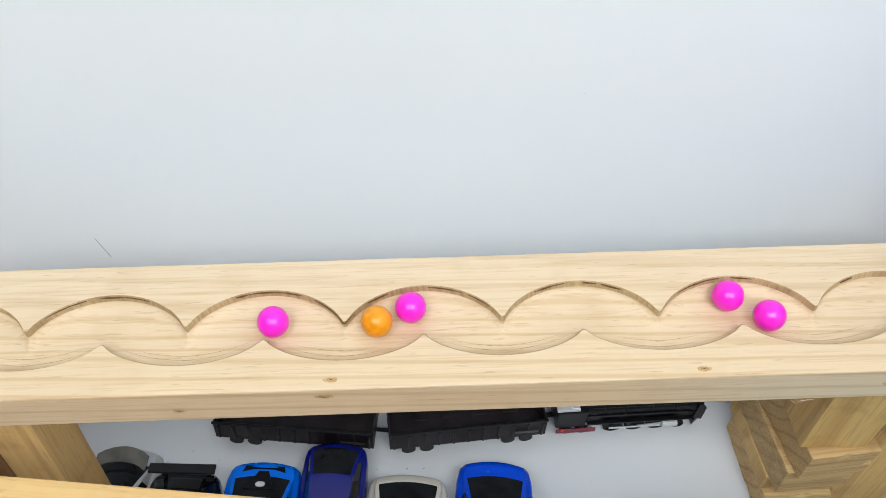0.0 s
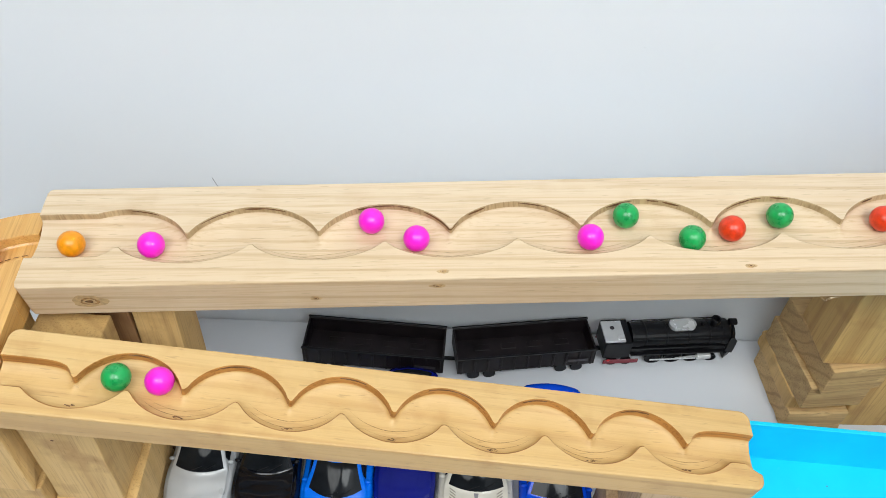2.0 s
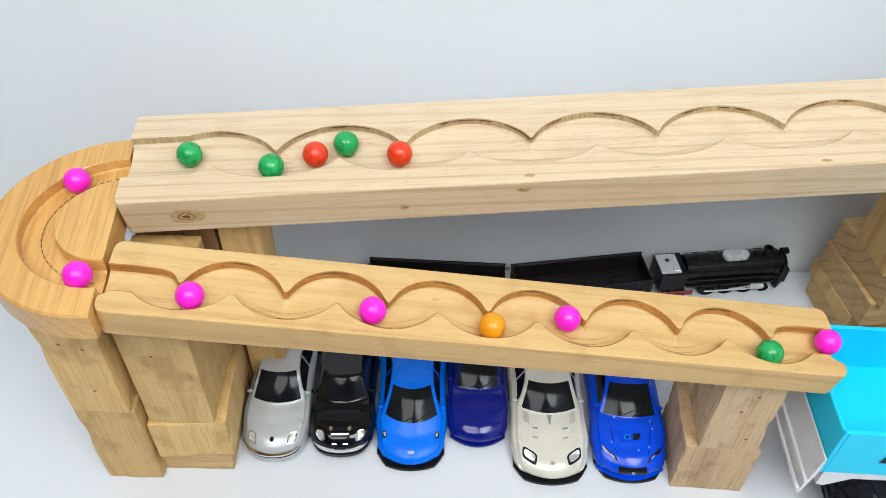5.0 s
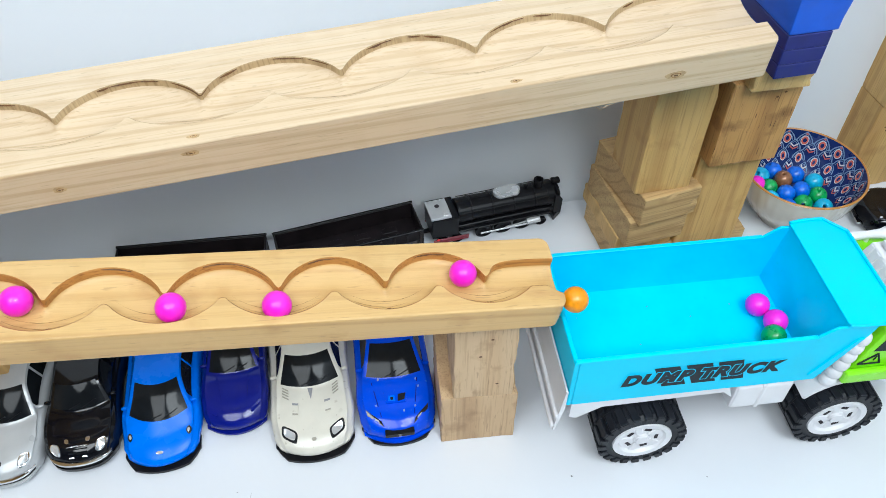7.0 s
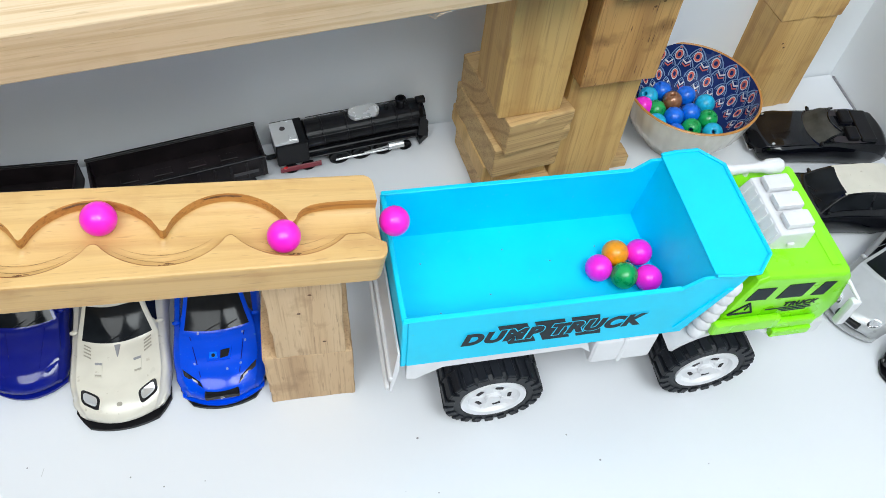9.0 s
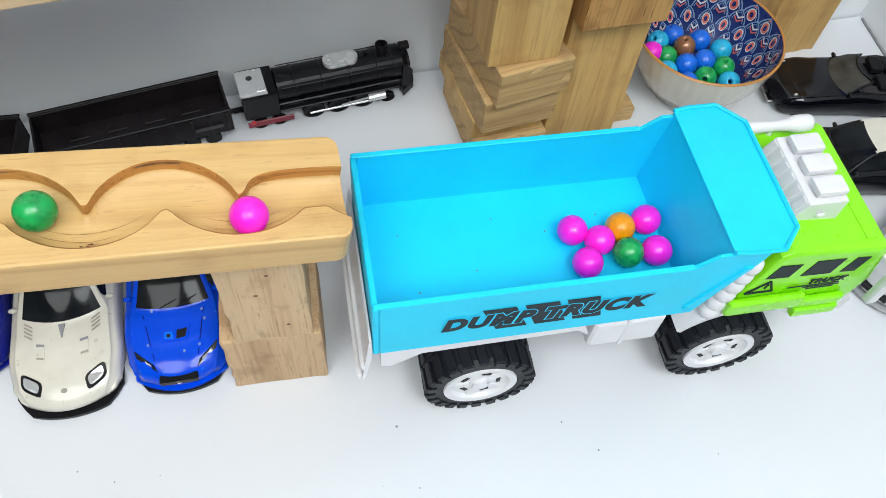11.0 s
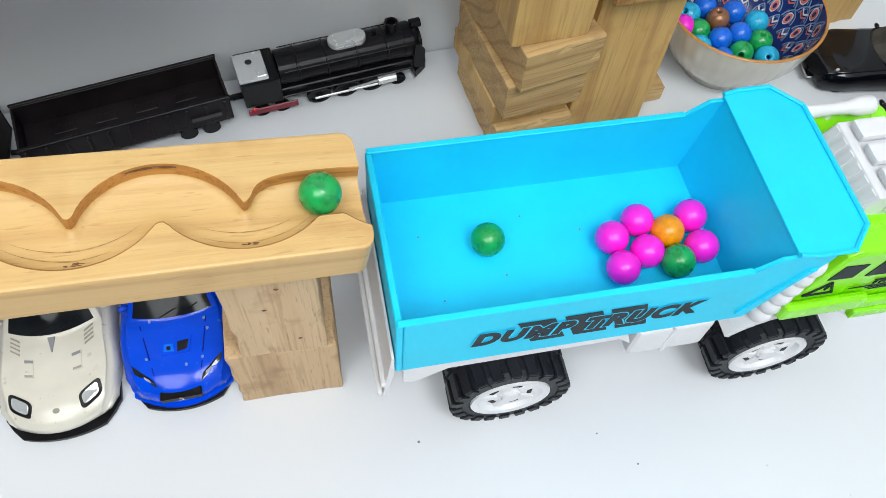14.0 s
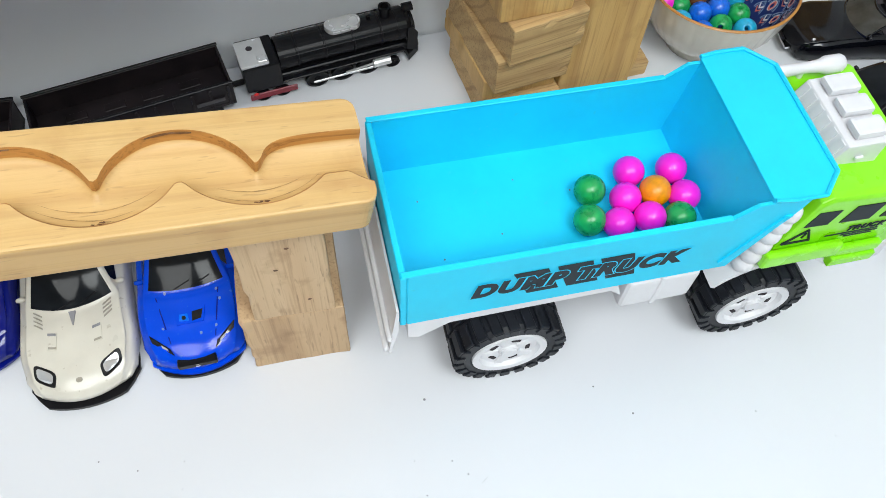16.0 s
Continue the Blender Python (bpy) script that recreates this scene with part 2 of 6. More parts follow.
M_WHITE = paint("motif_white", (0.74, 0.72, 0.74), 0.3)
M_SKY = paint("motif_sky", (0.20, 0.32, 0.52), 0.3)
SCUFF = paint("scuff_grey", (0.50, 0.51, 0.53), 0.5)
CREST = paint("speck_grey", (0.25, 0.25, 0.27), 0.6)


# ---------------------------------------------------------------- mesh helpers
def finish(name, bm, mat, smooth=False):
    bmesh.ops.recalc_face_normals(bm, faces=bm.faces[:])
    me = bpy.data.meshes.new(name)
    bm.to_mesh(me)
    bm.free()
    me.materials.append(mat)
    if smooth:
        for p in me.polygons:
            p.use_smooth = True
    return me


def part(name, bm, mat, parent=None, label="", smooth=False):
    ob = new(name, finish(name, bm, mat, smooth))
    if parent:
        ob.parent = parent
    return tagged(ob, label)


def thing(name, m, label, category, group=""):
    ob = new(name)
    ob.empty_display_size = 0.02
    ob.matrix_world = m
    return tagged(ob, label, category, group)


def bevelled(bm, width, seg=2, faces=None):
    if width:
        bmesh.ops.bevel(bm, geom=bm.edges[:], offset=width, segments=seg, affect="EDGES", profile=0.6, clamp_overlap=True)
    return bm


def box(x0, x1, y0, y1, z0, z1, bev=0.0, seg=2, bm=None):
    b = bmesh.new()
    vs = [b.verts.new((x, y, z)) for z in (z0, z1) for y in (y0, y1) for x in (x0, x1)]
    for f in ((0, 2, 3, 1), (4, 5, 7, 6), (0, 1, 5, 4), (2, 6, 7, 3), (0, 4, 6, 2), (1, 3, 7, 5)):
        b.faces.new([vs[i] for i in f])
    bevelled(b, bev, seg)
    return merge(bm, b) if bm else b


def merge(a, b):
    me = bpy.data.meshes.new("tmp")
    b.to_mesh(me)
    b.free()
    a.from_mesh(me)
    bpy.data.meshes.remove(me)
    return a


def loft(rings, closed=True, caps=True):
    """Skin over a row of equal rings of points."""
    b = bmesh.new()
    rows = [[b.verts.new(p) for p in r] for r in rings]
    n = len(rows[0])
    for r0, r1 in zip(rows, rows[1:]):
        for i in range(n if closed else n - 1):
            j = (i + 1) % n
            b.faces.new((r0[i], r0[j], r1[j], r1[i]))
    if caps:
        b.faces.new(rows[0])
        b.faces.new(rows[-1])
    return b


def lathe(profile, steps=32, axis="Z", flute=None):
    """Turn a profile of (radius, height) round an axis."""
    b = bmesh.new()
    rows = []
    for k in range(steps):
        a = 2 * math.pi * k / steps
        f = flute(a) if flute else 1.0
        row = []
        for r, h in profile:
            x, y = r * f * math.cos(a), r * f * math.sin(a)
            row.append(b.verts.new({"Z": (x, y, h), "Y": (x, h, y), "X": (h, x, y)}[axis]))
        rows.append(row)
    for k in range(steps):
        r0, r1 = rows[k], rows[(k + 1) % steps]
        for i in range(len(profile) - 1):
            b.faces.new((r0[i], r1[i], r1[i + 1], r0[i + 1]))
    bmesh.ops.remove_doubles(b, verts=b.verts[:], dist=1e-6)
    return b


def cyl(p, q, r, steps=16, r2=None, bm=None):
    """A round bar from p to q."""
    p, q = Vector(p), Vector(q)
    d = (q - p).normalized()
    u = d.orthogonal().normalized()
    v = d.cross(u)
    rr = r if r2 is None else r2
    ring = lambda c, s: [c + (u * math.cos(2 * math.pi * k / steps) + v * math.sin(2 * math.pi * k / steps)) * s for k in range(steps)]
    b = loft([ring(p, r), ring(q, rr)])
    return merge(bm, b) if bm else b


def prism(outline, z0, z1, bev=0.0):
    """An upright slab over a plan outline of (x, y)."""
    b = loft([[(x, y, z0) for x, y in outline], [(x, y, z1) for x, y in outline]])
    return bevelled(b, bev, 2)


def ball_mesh(name, r, mat, hole=0.0022):
    prof = [(hole * 0.9, -0.2 * r)]
    a0 = math.asin(hole / r)
    n = 22
    for k in range(n + 1):
        a = -math.pi / 2 + a0 + (math.pi - 2 * a0) * k / n
        prof.append((r * math.cos(a), r * math.sin(a)))
    prof.append((hole * 0.9, 0.2 * r))
    return finish(name, lathe(prof, 36), mat, True)


# ---------------------------------------------------------------- the setting
def plain(name, bm, mat, label, cat):
    return tagged(part(name, bm, mat, None, label), category=cat, kind="structure")


WALL_YAW = 4.6
backdrop_m = pose(0, 0.545, 0, 0, 0, WALL_YAW)
w = plain("wall_north", box(-2.6, 0.866, 0.0, 0.08, -0.75, 1.9), WALL, "pale grey painted wall behind the marble run", "wall")
w.matrix_world = backdrop_m
w = plain("wall_east", box(0.8213, 0.90, -2.66, 0.66, -0.75, 1.9), WALL, "pale grey painted side wall beside the table", "wall")
w = plain("table_top", box(-2.2, 0.864, -0.62, -0.002, -0.03, 0.0, 0.0), TABLE, "glossy white laminate table top, lightly scuffed", "table")
w.matrix_world = backdrop_m
plain("trim", box(0.8192, 0.8211, -0.40, 0.605, 0.0002, 0.0016), CREST, "thin dark joint between the table and the side wall", "trim")
# Added room shell, out of view; it closes the place and limits fill light.
w = plain("wall_west", box(-2.68, -2.602, -3.2, 0.08, -0.75, 1.9), ROOM, "unseen plain grey wall added to close the room", "wall")
w.matrix_world = backdrop_m
w = plain("wall_south", box(-2.68, 1.1, -3.28, -3.202, -0.75, 1.9), ROOM, "unseen plain grey wall added to close the room", "wall")
w.matrix_world = backdrop_m
w = plain("floor", box(-2.68, 1.1, -3.28, 0.08, -0.80, -0.752), ROOM, "unseen plain grey floor added to close the room", "floor")
w.matrix_world = backdrop_m
w = plain("ceiling", box(-2.68, 1.1, -3.28, 0.08, 1.902, 1.95), ROOM, "unseen plain grey ceiling added to close the room", "ceiling")
w.matrix_world = backdrop_m


for x, z, dx, dz in ((0.075, 0.452, 0.0006, 0.0012), (0.205, 0.352, 0.0012, 0.0008), (-0.1555, 0.200, 0.0070, -0.0200), (-0.1, 0.40, 0.0005, 0.0005), (0.13, 0.50, 0.0008, 0.0003)):
    b = bmesh.new()
    b.faces.new([b.verts.new((x + u * dx + v * 0.00022, -0.0004, z + u * dz + v * 0.00022)) for u, v in ((0, -1), (1, -1), (1, 1), (0, 1))])
    mark = part("scratch", b, CREST, None, "tiny grey scratch on the painted wall")
    mark.matrix_world = backdrop_m
    tagged(mark, category="scratch", group="scratches on the wall")


# ---------------------------------------------------------------- wooden marble track
def beam(x, y, z, yaw, pitch, roll):
    cy, sy, cp, sp = math.cos(yaw), math.sin(yaw), math.cos(pitch), math.sin(pitch)
    a = Vector((cy * cp, sy * cp, sp))
    b0 = Vector((-sy, cy, 0))
    n0 = a.cross(b0)
    b = b0 * math.cos(roll) + n0 * math.sin(roll)
    n = a.cross(b)
    m = Matrix((a, b, n)).transposed().to_4x4()
    m.translation = (x, y, z)
    return m


UPPER = beam(-0.2151, 0.3271, 0.2671, 0.1258, 0.0456, 0.1182)
LOWER = beam(-0.2008, 0.2435, 0.2530, 0.0871, -0.1337, 0.0859)
U_LEN, U_WIDE, U_THICK = 0.6830, 0.0892, 0.0324
L_LEN, L_WIDE, L_THICK = 0.5089, 0.0592, 0.0250
U_S0, U_DS, L_S0, L_DS = 0.1083, 0.0929, 0.0477, 0.0685
HUB, HUB_YAW = Vector((-0.2150, 0.3225, 0.2585)), 10.0


def scallop(s, s0, ds, power):
    u = ((s - s0) / ds) % 1.0
    return (1 - (2 * u - 1) ** 2) ** power


def arch(s, s0, ds, power=0.66, soft=0.0016):
    """A row of round arches with slightly rounded cusps between them."""
    return sum(scallop(s + soft * k, s0, ds, power) for k in (-1.0, -0.5, 0.0, 0.5, 1.0)) / 5


def upper_groove(s):
    back = 0.0424 + 0.0250 * (arch(s, U_S0, U_DS) - 0.07) / 0.93
    front = 0.0360 - 0.0170 * arch(s - U_DS / 2, U_S0, U_DS)
    if s < 0.055:
        back, front = max(back, 0.0640), max(front, 0.0260)
    if s > 0.625:
        back = max(back, 0.0630)
        front = min(front, 0.0360 - (s - 0.625) * 0.25)
        front = max(front, 0.0210)
    return front, back


def lower_groove(s):
    back = 0.0250 + 0.0250 * (arch(s, L_S0, L_DS, 0.60, 0.0020) - 0.10) / 0.90
    front = 0.0270 - 0.0200 * arch(s - L_DS / 2, L_S0, L_DS, 0.70, 0.0026)
    if s < L_S0:
        back, front = 0.0250 + 0.0140 * math.tanh((back - 0.0250) / 0.0120), min(front, 0.0180)
    if s > L_S0 + 6 * L_DS:
        back, front = 0.0250 + 0.0160 * math.tanh((back - 0.0250) / 0.0135), min(front, 0.0185)
    return front, back


WALL_UP, WALL_LOW, DEPTH = 0.0050, 0.0066, 0.0105


def floor_z(groove, s, y, wall):
    """Height of the groove's rounded floor, a hair above the wood."""
    f, b = groove(s)
    k = min(0.96, max(0.04, (y - f) / (b - f)))
    return -(wall + (DEPTH - wall) * (4 * k * (1 - k)) ** 0.7) + 0.0004


def track(name, length, wide, thick, groove, wall, mat, cut_mat, m, label, corner, soft):
    """A plank with a zigzag groove cut into its top; x along it, y across, z = 0 is its top."""
    rings = []
    n = int(length / 0.0016)
    cut = [(corner * (1 - math.sin(a)), corner * (1 - math.cos(a))) for a in [math.radians(q) for q in (90, 72, 54, 36, 18, 0)]]
    inner = [length * k / n for k in range(1, n)]
    stations = cut + [(q, 0.0) for q in inner if corner + 0.0008 < q < length - corner - 0.0008] + [(length - c, i) for c, i in reversed(cut)]
    steps = (0.05, 0.14, 0.26, 0.40, 0.54, 0.68, 0.80, 0.90, 0.96)
    for s, i in stations:
        f, b = groove(s)
        e = soft
        lo, hi = i, wide - i
        floor_pts = [(s, f + (b - f) * k, floor_z(groove, s, f + (b - f) * k, wall) - 0.0004) for k in steps]
        rings.append([(s, lo + e, -thick), (s, lo + e * 0.3, -thick + e * 0.3), (s, lo, -thick + e), (s, lo, -e), (s, lo + e * 0.3, -e * 0.3), (s, lo + e, 0), (s, f - 0.0009, 0), (s, f, -0.0007), (s, f + 0.0005, -wall * 0.8)]
                     + floor_pts + [(s, b - 0.0005, -wall), (s, b, -0.0006), (s, b + 0.0004, 0), (s, hi - e, 0), (s, hi - e * 0.3, -e * 0.3), (s, hi, -e), (s, hi, -thick + e), (s, hi - e, -thick)])
    ob = part(name, loft(rings), mat, None, label)
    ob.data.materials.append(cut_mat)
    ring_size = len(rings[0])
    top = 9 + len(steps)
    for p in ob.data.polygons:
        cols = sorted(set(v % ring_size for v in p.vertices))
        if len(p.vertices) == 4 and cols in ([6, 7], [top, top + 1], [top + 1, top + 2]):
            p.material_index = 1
        if len(p.vertices) == 4 and (8 <= cols[0] and cols[-1] <= top or cols[-1] <= 5 or cols[0] >= top + 3):
            p.use_smooth = cols[-1] <= top and cols[0] >= 8
    ob.matrix_world = m
    tagged(ob, category="marble track", group="wooden marble track pieces")
    return ob


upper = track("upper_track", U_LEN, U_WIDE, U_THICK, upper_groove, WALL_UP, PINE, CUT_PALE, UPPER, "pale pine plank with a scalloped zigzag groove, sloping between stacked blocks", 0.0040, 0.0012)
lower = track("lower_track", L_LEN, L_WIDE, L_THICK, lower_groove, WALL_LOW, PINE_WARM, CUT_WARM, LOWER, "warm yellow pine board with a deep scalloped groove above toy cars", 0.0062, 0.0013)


def knot(parent, x, z, rx, rz, y=-0.0004, flat=False):
    """A knot in the wood: a pale halo drawn out along the grain, a ring and a dark core."""
    top = None
    for k, (grow, long, mm, lab) in enumerate(((1.7, 1.9, HALO, "warm halo of bent grain round a knot"), (1.0, 1.0, BURN, "small brown knot in the wood"), (0.72, 0.72, HALO, "paler ring in the knot"), (0.40, 0.42, SCORCH, "dark core of the knot"))):
        b = bmesh.new()
        vs = []
        for i in range(22):
            t = 2 * math.pi * i / 22
            j = 1 + 0.09 * math.sin(3 * t + k + 40 * x) + 0.05 * math.sin(7 * t + 2 * k)
            u, v = x + rx * long * j * math.cos(t), z + rz * grow * j * math.sin(t)
            vs.append(b.verts.new((u, v, 0.0003 + 0.0001 * k) if flat else (u, y - 0.0001 * k, v)))
        b.faces.new(vs)
        top = part("knot" if top is None else "knot_ring", b, mm, top or parent, lab) if k < 2 else part("knot_ring", b, mm, ring_of, lab)
        if k == 0:
            ring_of = top


for x, z, rx, rz in ((0.046, -0.0165, 0.0066, 0.0040), (0.200, -0.019, 0.0022, 0.0015), (0.284, -0.0075, 0.0030, 0.0013), (0.610, -0.015, 0.0040, 0.0020)):
    knot(upper, x, z, rx, rz)
knot(upper, 0.288, 0.0060, 0.0022, 0.0010, flat=True)
knot(upper, 0.497, 0.0050, 0.0022, 0.0010, flat=True)
b = bmesh.new()
for k in range(5):
    x = 0.555 + 0.0035 * k
    cyl((x, -0.0004, -U_THICK + 0.0005), (x + 0.004 - 0.003 * k, -0.0012 - 0.0008 * (k % 2), -U_THICK - 0.0028 + 0.0009 * k), 0.00014, 5, bm=b)
part("splinter", b, PINE, upper, "frayed pale splinters under the edge")
for i in range(7):
    s = L_S0 + L_DS * i
    b = bmesh.new()
    rnd = random.Random(i)
    for k in range(6):
        x, y, w2, h2 = s + rnd.uniform(-0.0028, 0.0034), 0.0128 + rnd.uniform(-0.0008, 0.0010), rnd.uniform(0.0005, 0.0018), rnd.uniform(0.00015, 0.0004)
        z = floor_z(lower_groove, x, y, WALL_LOW) + 0.00002 * k
        b.faces.new([b.verts.new((x + w2 * math.cos(t), y + h2 * math.sin(t) + 0.0002 * math.cos(3 * t), z)) for t in [2 * math.pi * j / 8 for j in range(8)]])
    part("burn_mark", b, SCORCH, lower, "dark scorch mark on the groove floor")


def edge_burn(parent, groove, s0, s1, thick):
    """A dark scorched streak along the top of the groove's back wall."""
    b = bmesh.new()
    prev = None
    n = max(3, int((s1 - s0) / 0.0015))
    for k in range(n + 1):
        u = s0 + (s1 - s0) * k / n
        y = groove(u)[1]
        h = thick * math.sin(math.pi * (k + 0.4) / (n + 0.8))
        cur = (b.verts.new((u, y - 0.0004, -0.0006)), b.verts.new((u, y - 0.0009, -0.0006 - h)))
        if prev:
            b.faces.new((prev[0], cur[0], cur[1], prev[1]))
        prev = cur
    part("burn_mark", b, SCORCH, parent, "dark scorched streak along the cut")


def tool_marks(parent, groove, s0, ds, cells, wall, mat, seed):
    """Faint curved lines that the cutter left on the groove's floor."""
    rnd = random.Random(seed)
    for i in cells:
        for off in (0.0068, 0.0112):
            b = bmesh.new()
            prev = None
            a0, a1 = rnd.uniform(-0.46, -0.25), rnd.uniform(0.22, 0.46)
            lift = rnd.uniform(-0.0008, 0.0008)
            for k in range(25):
                u = s0 + ds * (i + a0 + (a1 - a0) * k / 24)
                y = groove(u)[0] + off + lift
                wide = 0.00055 * math.sin(math.pi * (k + 0.3) / 24.6)
                cur = (b.verts.new((u, y, floor_z(groove, u, y, wall))), b.verts.new((u, y + wide, floor_z(groove, u, y + wide, wall))))
                if prev:
                    b.faces.new((prev[0], cur[0], cur[1], prev[1]))
                prev = cur
            part("tool_mark", b, mat, parent, "faint curved cutter line")


tool_marks(lower, lower_groove, L_S0, L_DS, range(1, 7), WALL_LOW, MARK_WARM, 3)
tool_marks(upper, upper_groove, U_S0, U_DS, range(0, 6), WALL_UP, MARK_PALE, 5)
burns = random.Random(11)
for i in range(7):
    for k in range(2):
        s0 = L_S0 + L_DS * (i + burns.uniform(0.25, 0.62))
        if s0 < 0.45:
            edge_burn(lower, lower_groove, s0, s0 + burns.uniform(0.008, 0.022), burns.uniform(0.0004, 0.0011))
    for k in range(4):
        s0 = U_S0 + U_DS * (i - 1 + burns.uniform(0.08, 0.80))
        if 0.06 < s0 < 0.60:
            edge_burn(upper, upper_groove, s0, s0 + burns.uniform(0.006, 0.024), burns.uniform(0.0005, 0.0015))


def turn_piece():
    """A half-round corner piece with a half-ring groove; x is the flat side's outward normal."""
    rings = []
    r_in, r_out, r_rim, depth, thick = 0.0395, 0.0630, 0.0870, 0.0085, 0.0235
    steps = 60
    for k in range(steps + 1):
        a = math.radians(90 + 180 * k / steps)
        fall = -0.006 * k / steps
        d = -depth + fall * 0.5
        prof = [(0.0005, -thick), (0.0005, 0), (r_in - 0.0006, 0), (r_in, -0.0008), (r_in + 0.0004, d + 0.001), (r_in + 0.002, d), (r_out - 0.002, d), (r_out - 0.0004, d + 0.001),
                (r_out, -0.0008), (r_out + 0.0006, 0), (r_rim - 0.0015, 0), (r_rim, -0.0015), (r_rim, -thick + 0.001), (r_rim - 0.001, -thick)]
        rings.append([(r * math.cos(a), r * math.sin(a), z) for r, z in prof])
    ob = part("turn_track", loft(rings), PINE_GOLD, None, "varnished golden pine half-round corner piece with a curved groove")
    ob.matrix_world = Matrix.Translation(HUB) @ pose(0, 0, 0, 2.0, 0, HUB_YAW)
    tagged(ob, category="marble track", group="wooden marble track pieces")
    b = bmesh.new()
    for k in range(26):
        a0 = math.radians(98 + 6.4 * k)
        a1 = a0 + math.radians(4.4)
        v = [b.verts.new((r * math.cos(a), r * math.sin(a), -depth - 0.003 * k / 26 + 0.0003)) for a, r in ((a0, 0.0500), (a1, 0.0500), (a1, 0.0507), (a0, 0.0507))]
        b.faces.new(v)
    part("pencil_line", b, SCORCH, ob, "dashed dark guide line in the groove")
    return ob


turn_piece()


# ---------------------------------------------------------------- wooden blocks
def block(x0, x1, y0, y1, z0, z1, mat, label, yaw=0.0, bev=0.0016, dents=()):
    cx, cy = (x0 + x1) / 2, (y0 + y1) / 2
    hx, hy = (x1 - x0) / 2, (y1 - y0) / 2
    b = box(-hx, hx, -hy, hy, 0, z1 - z0, bev, 2)
    bmesh.ops.subdivide_edges(b, edges=[e for e in b.edges if e.calc_length() > 0.012], cuts=7, use_grid_fill=True)
    seed = Vector((x0, y0, z0)) * 30
    for v in b.verts:
        p = v.co * 70 + seed
        n = Vector((noise.noise(p), noise.noise(p + Vector((7, 3, 1))), noise.noise(p + Vector((2, 9, 5))) * 0.6))
        edge = sum(1 for c, h in ((abs(v.co.x), hx), (abs(v.co.y), hy), (abs(v.co.z - (z1 - z0) / 2), (z1 - z0) / 2)) if h - c < bev * 1.1)
        chip = max(0.0, noise.noise(v.co * 130 + seed * 2) - 0.22) * 0.0034 if edge > 1 else 0.0
        v.co += n * (0.0006 if edge > 1 else 0.00025) - Vector((math.copysign(chip, v.co.x), math.copysign(chip, v.co.y), 0))
        v.co.z = max(0.0, min(z1 - z0, v.co.z))
    ob = part("wooden_block", b, mat, None, label)
    ob.matrix_world = pose(cx, cy, z0, 0, 0, yaw)
    tagged(ob, category="wooden block", group="stacked wooden blocks")
    for dx, dz in dents:
        d = bmesh.new()
        v = [d.verts.new((dx + 0.0013 * math.cos(t), -hy - 0.0006, dz + 0.0010 * math.sin(t))) for t in [2 * math.pi * k / 9 for k in range(9)]]
        d.faces.new(v)
        part("nail_hole", d, SCORCH, ob, "small dark nail hole")
    return ob


# under the turn
block(-0.272, -0.224, 0.266, 0.340, 0.0, 0.1035, BLOCK_PALE, "upright pale wooden block standing under the turn", 3)
block(-0.270, -0.226, 0.264, 0.345, 0.1035, 0.2330, BLOCK_PALE, "upright pale wooden block with nail holes under the turn", 2, dents=((-0.006, 0.085), (0.010, 0.080), (0.004, 0.03)))
# under the lower track's high end
block(-0.226, -0.166, 0.279, 0.360, 0.0, 0.0300, BLOCK_CROSS, "flat wooden offcut at the foot of a stack", 4)
block(-0.226, -0.163, 0.274, 0.372, 0.0300, 0.0790, BLOCK_PALE, "chunky wooden block in a stack beside the silver car", 7)
block(-0.220, -0.168, 0.275, 0.350, 0.0790, 0.2180, BLOCK_PALE, "tall wooden block carrying the lower track", 4, dents=((-0.004, 0.088),))
# under the upper track's low end
block(-0.166, -0.133, 0.366, 0.405, 0.0, 0.2300, BLOCK_PALE, "tall pale wooden block carrying the upper track", 6)
block(-0.230, -0.168, 0.362, 0.408, 0.0, 0.2270, BLOCK_DARK, "dark wooden block standing behind the turn", 6)
# under the lower track's low end
block(0.218, 0.279, 0.298, 0.366, 0.0, 0.0655, BLOCK_BEIGE, "square wooden block standing beside the blue car", 0)
block(0.2275, 0.2740, 0.2975, 0.350, 0.0655, 0.1610, BLOCK_BEIGE, "wooden block with nail holes carrying the lower track", 0, dents=((-0.004, 0.055), (0.010, 0.018), (0.004, 0.075)))
# under the upper track's high end
block(0.402, 0.462, 0.468, 0.552, 0.0, 0.0280, BLOCK_CROSS, "flat wooden block with a fresh cut edge", 8)
block(0.398, 0.458, 0.474, 0.556, 0.0280, 0.0480, BLOCK_PALE, "thin pale wooden board in a stack of blocks", 9)
block(0.400, 0.460, 0.462, 0.550, 0.0480, 0.0800, BLOCK_CROSS, "rough-sawn wooden block in a stack", 11)
block(0.404, 0.462, 0.458, 0.548, 0.0800, 0.1130, BLOCK_CROSS, "rough-sawn wooden block with coarse grain in a stack", 14)
block(0.404, 0.457, 0.464, 0.520, 0.1130, 0.2460, BLOCK_WOOD, "tall upright wooden block carrying the upper track", 6)
block(0.464, 0.527, 0.480, 0.535, 0.0, 0.1400, BLOCK_WOOD, "tall wooden block standing on the table beside a bowl", 6)
block(0.465, 0.528, 0.464, 0.520, 0.1400, 0.2260, BLOCK_BROWN, "brown stained wooden block on top of another block", 6, dents=((0.016, 0.074), (0.010, 0.070)))
block(0.474, 0.524, 0.452, 0.510, 0.2260, 0.2460, BLOCK_PALE, "thin wooden shim under a blue box", 5)
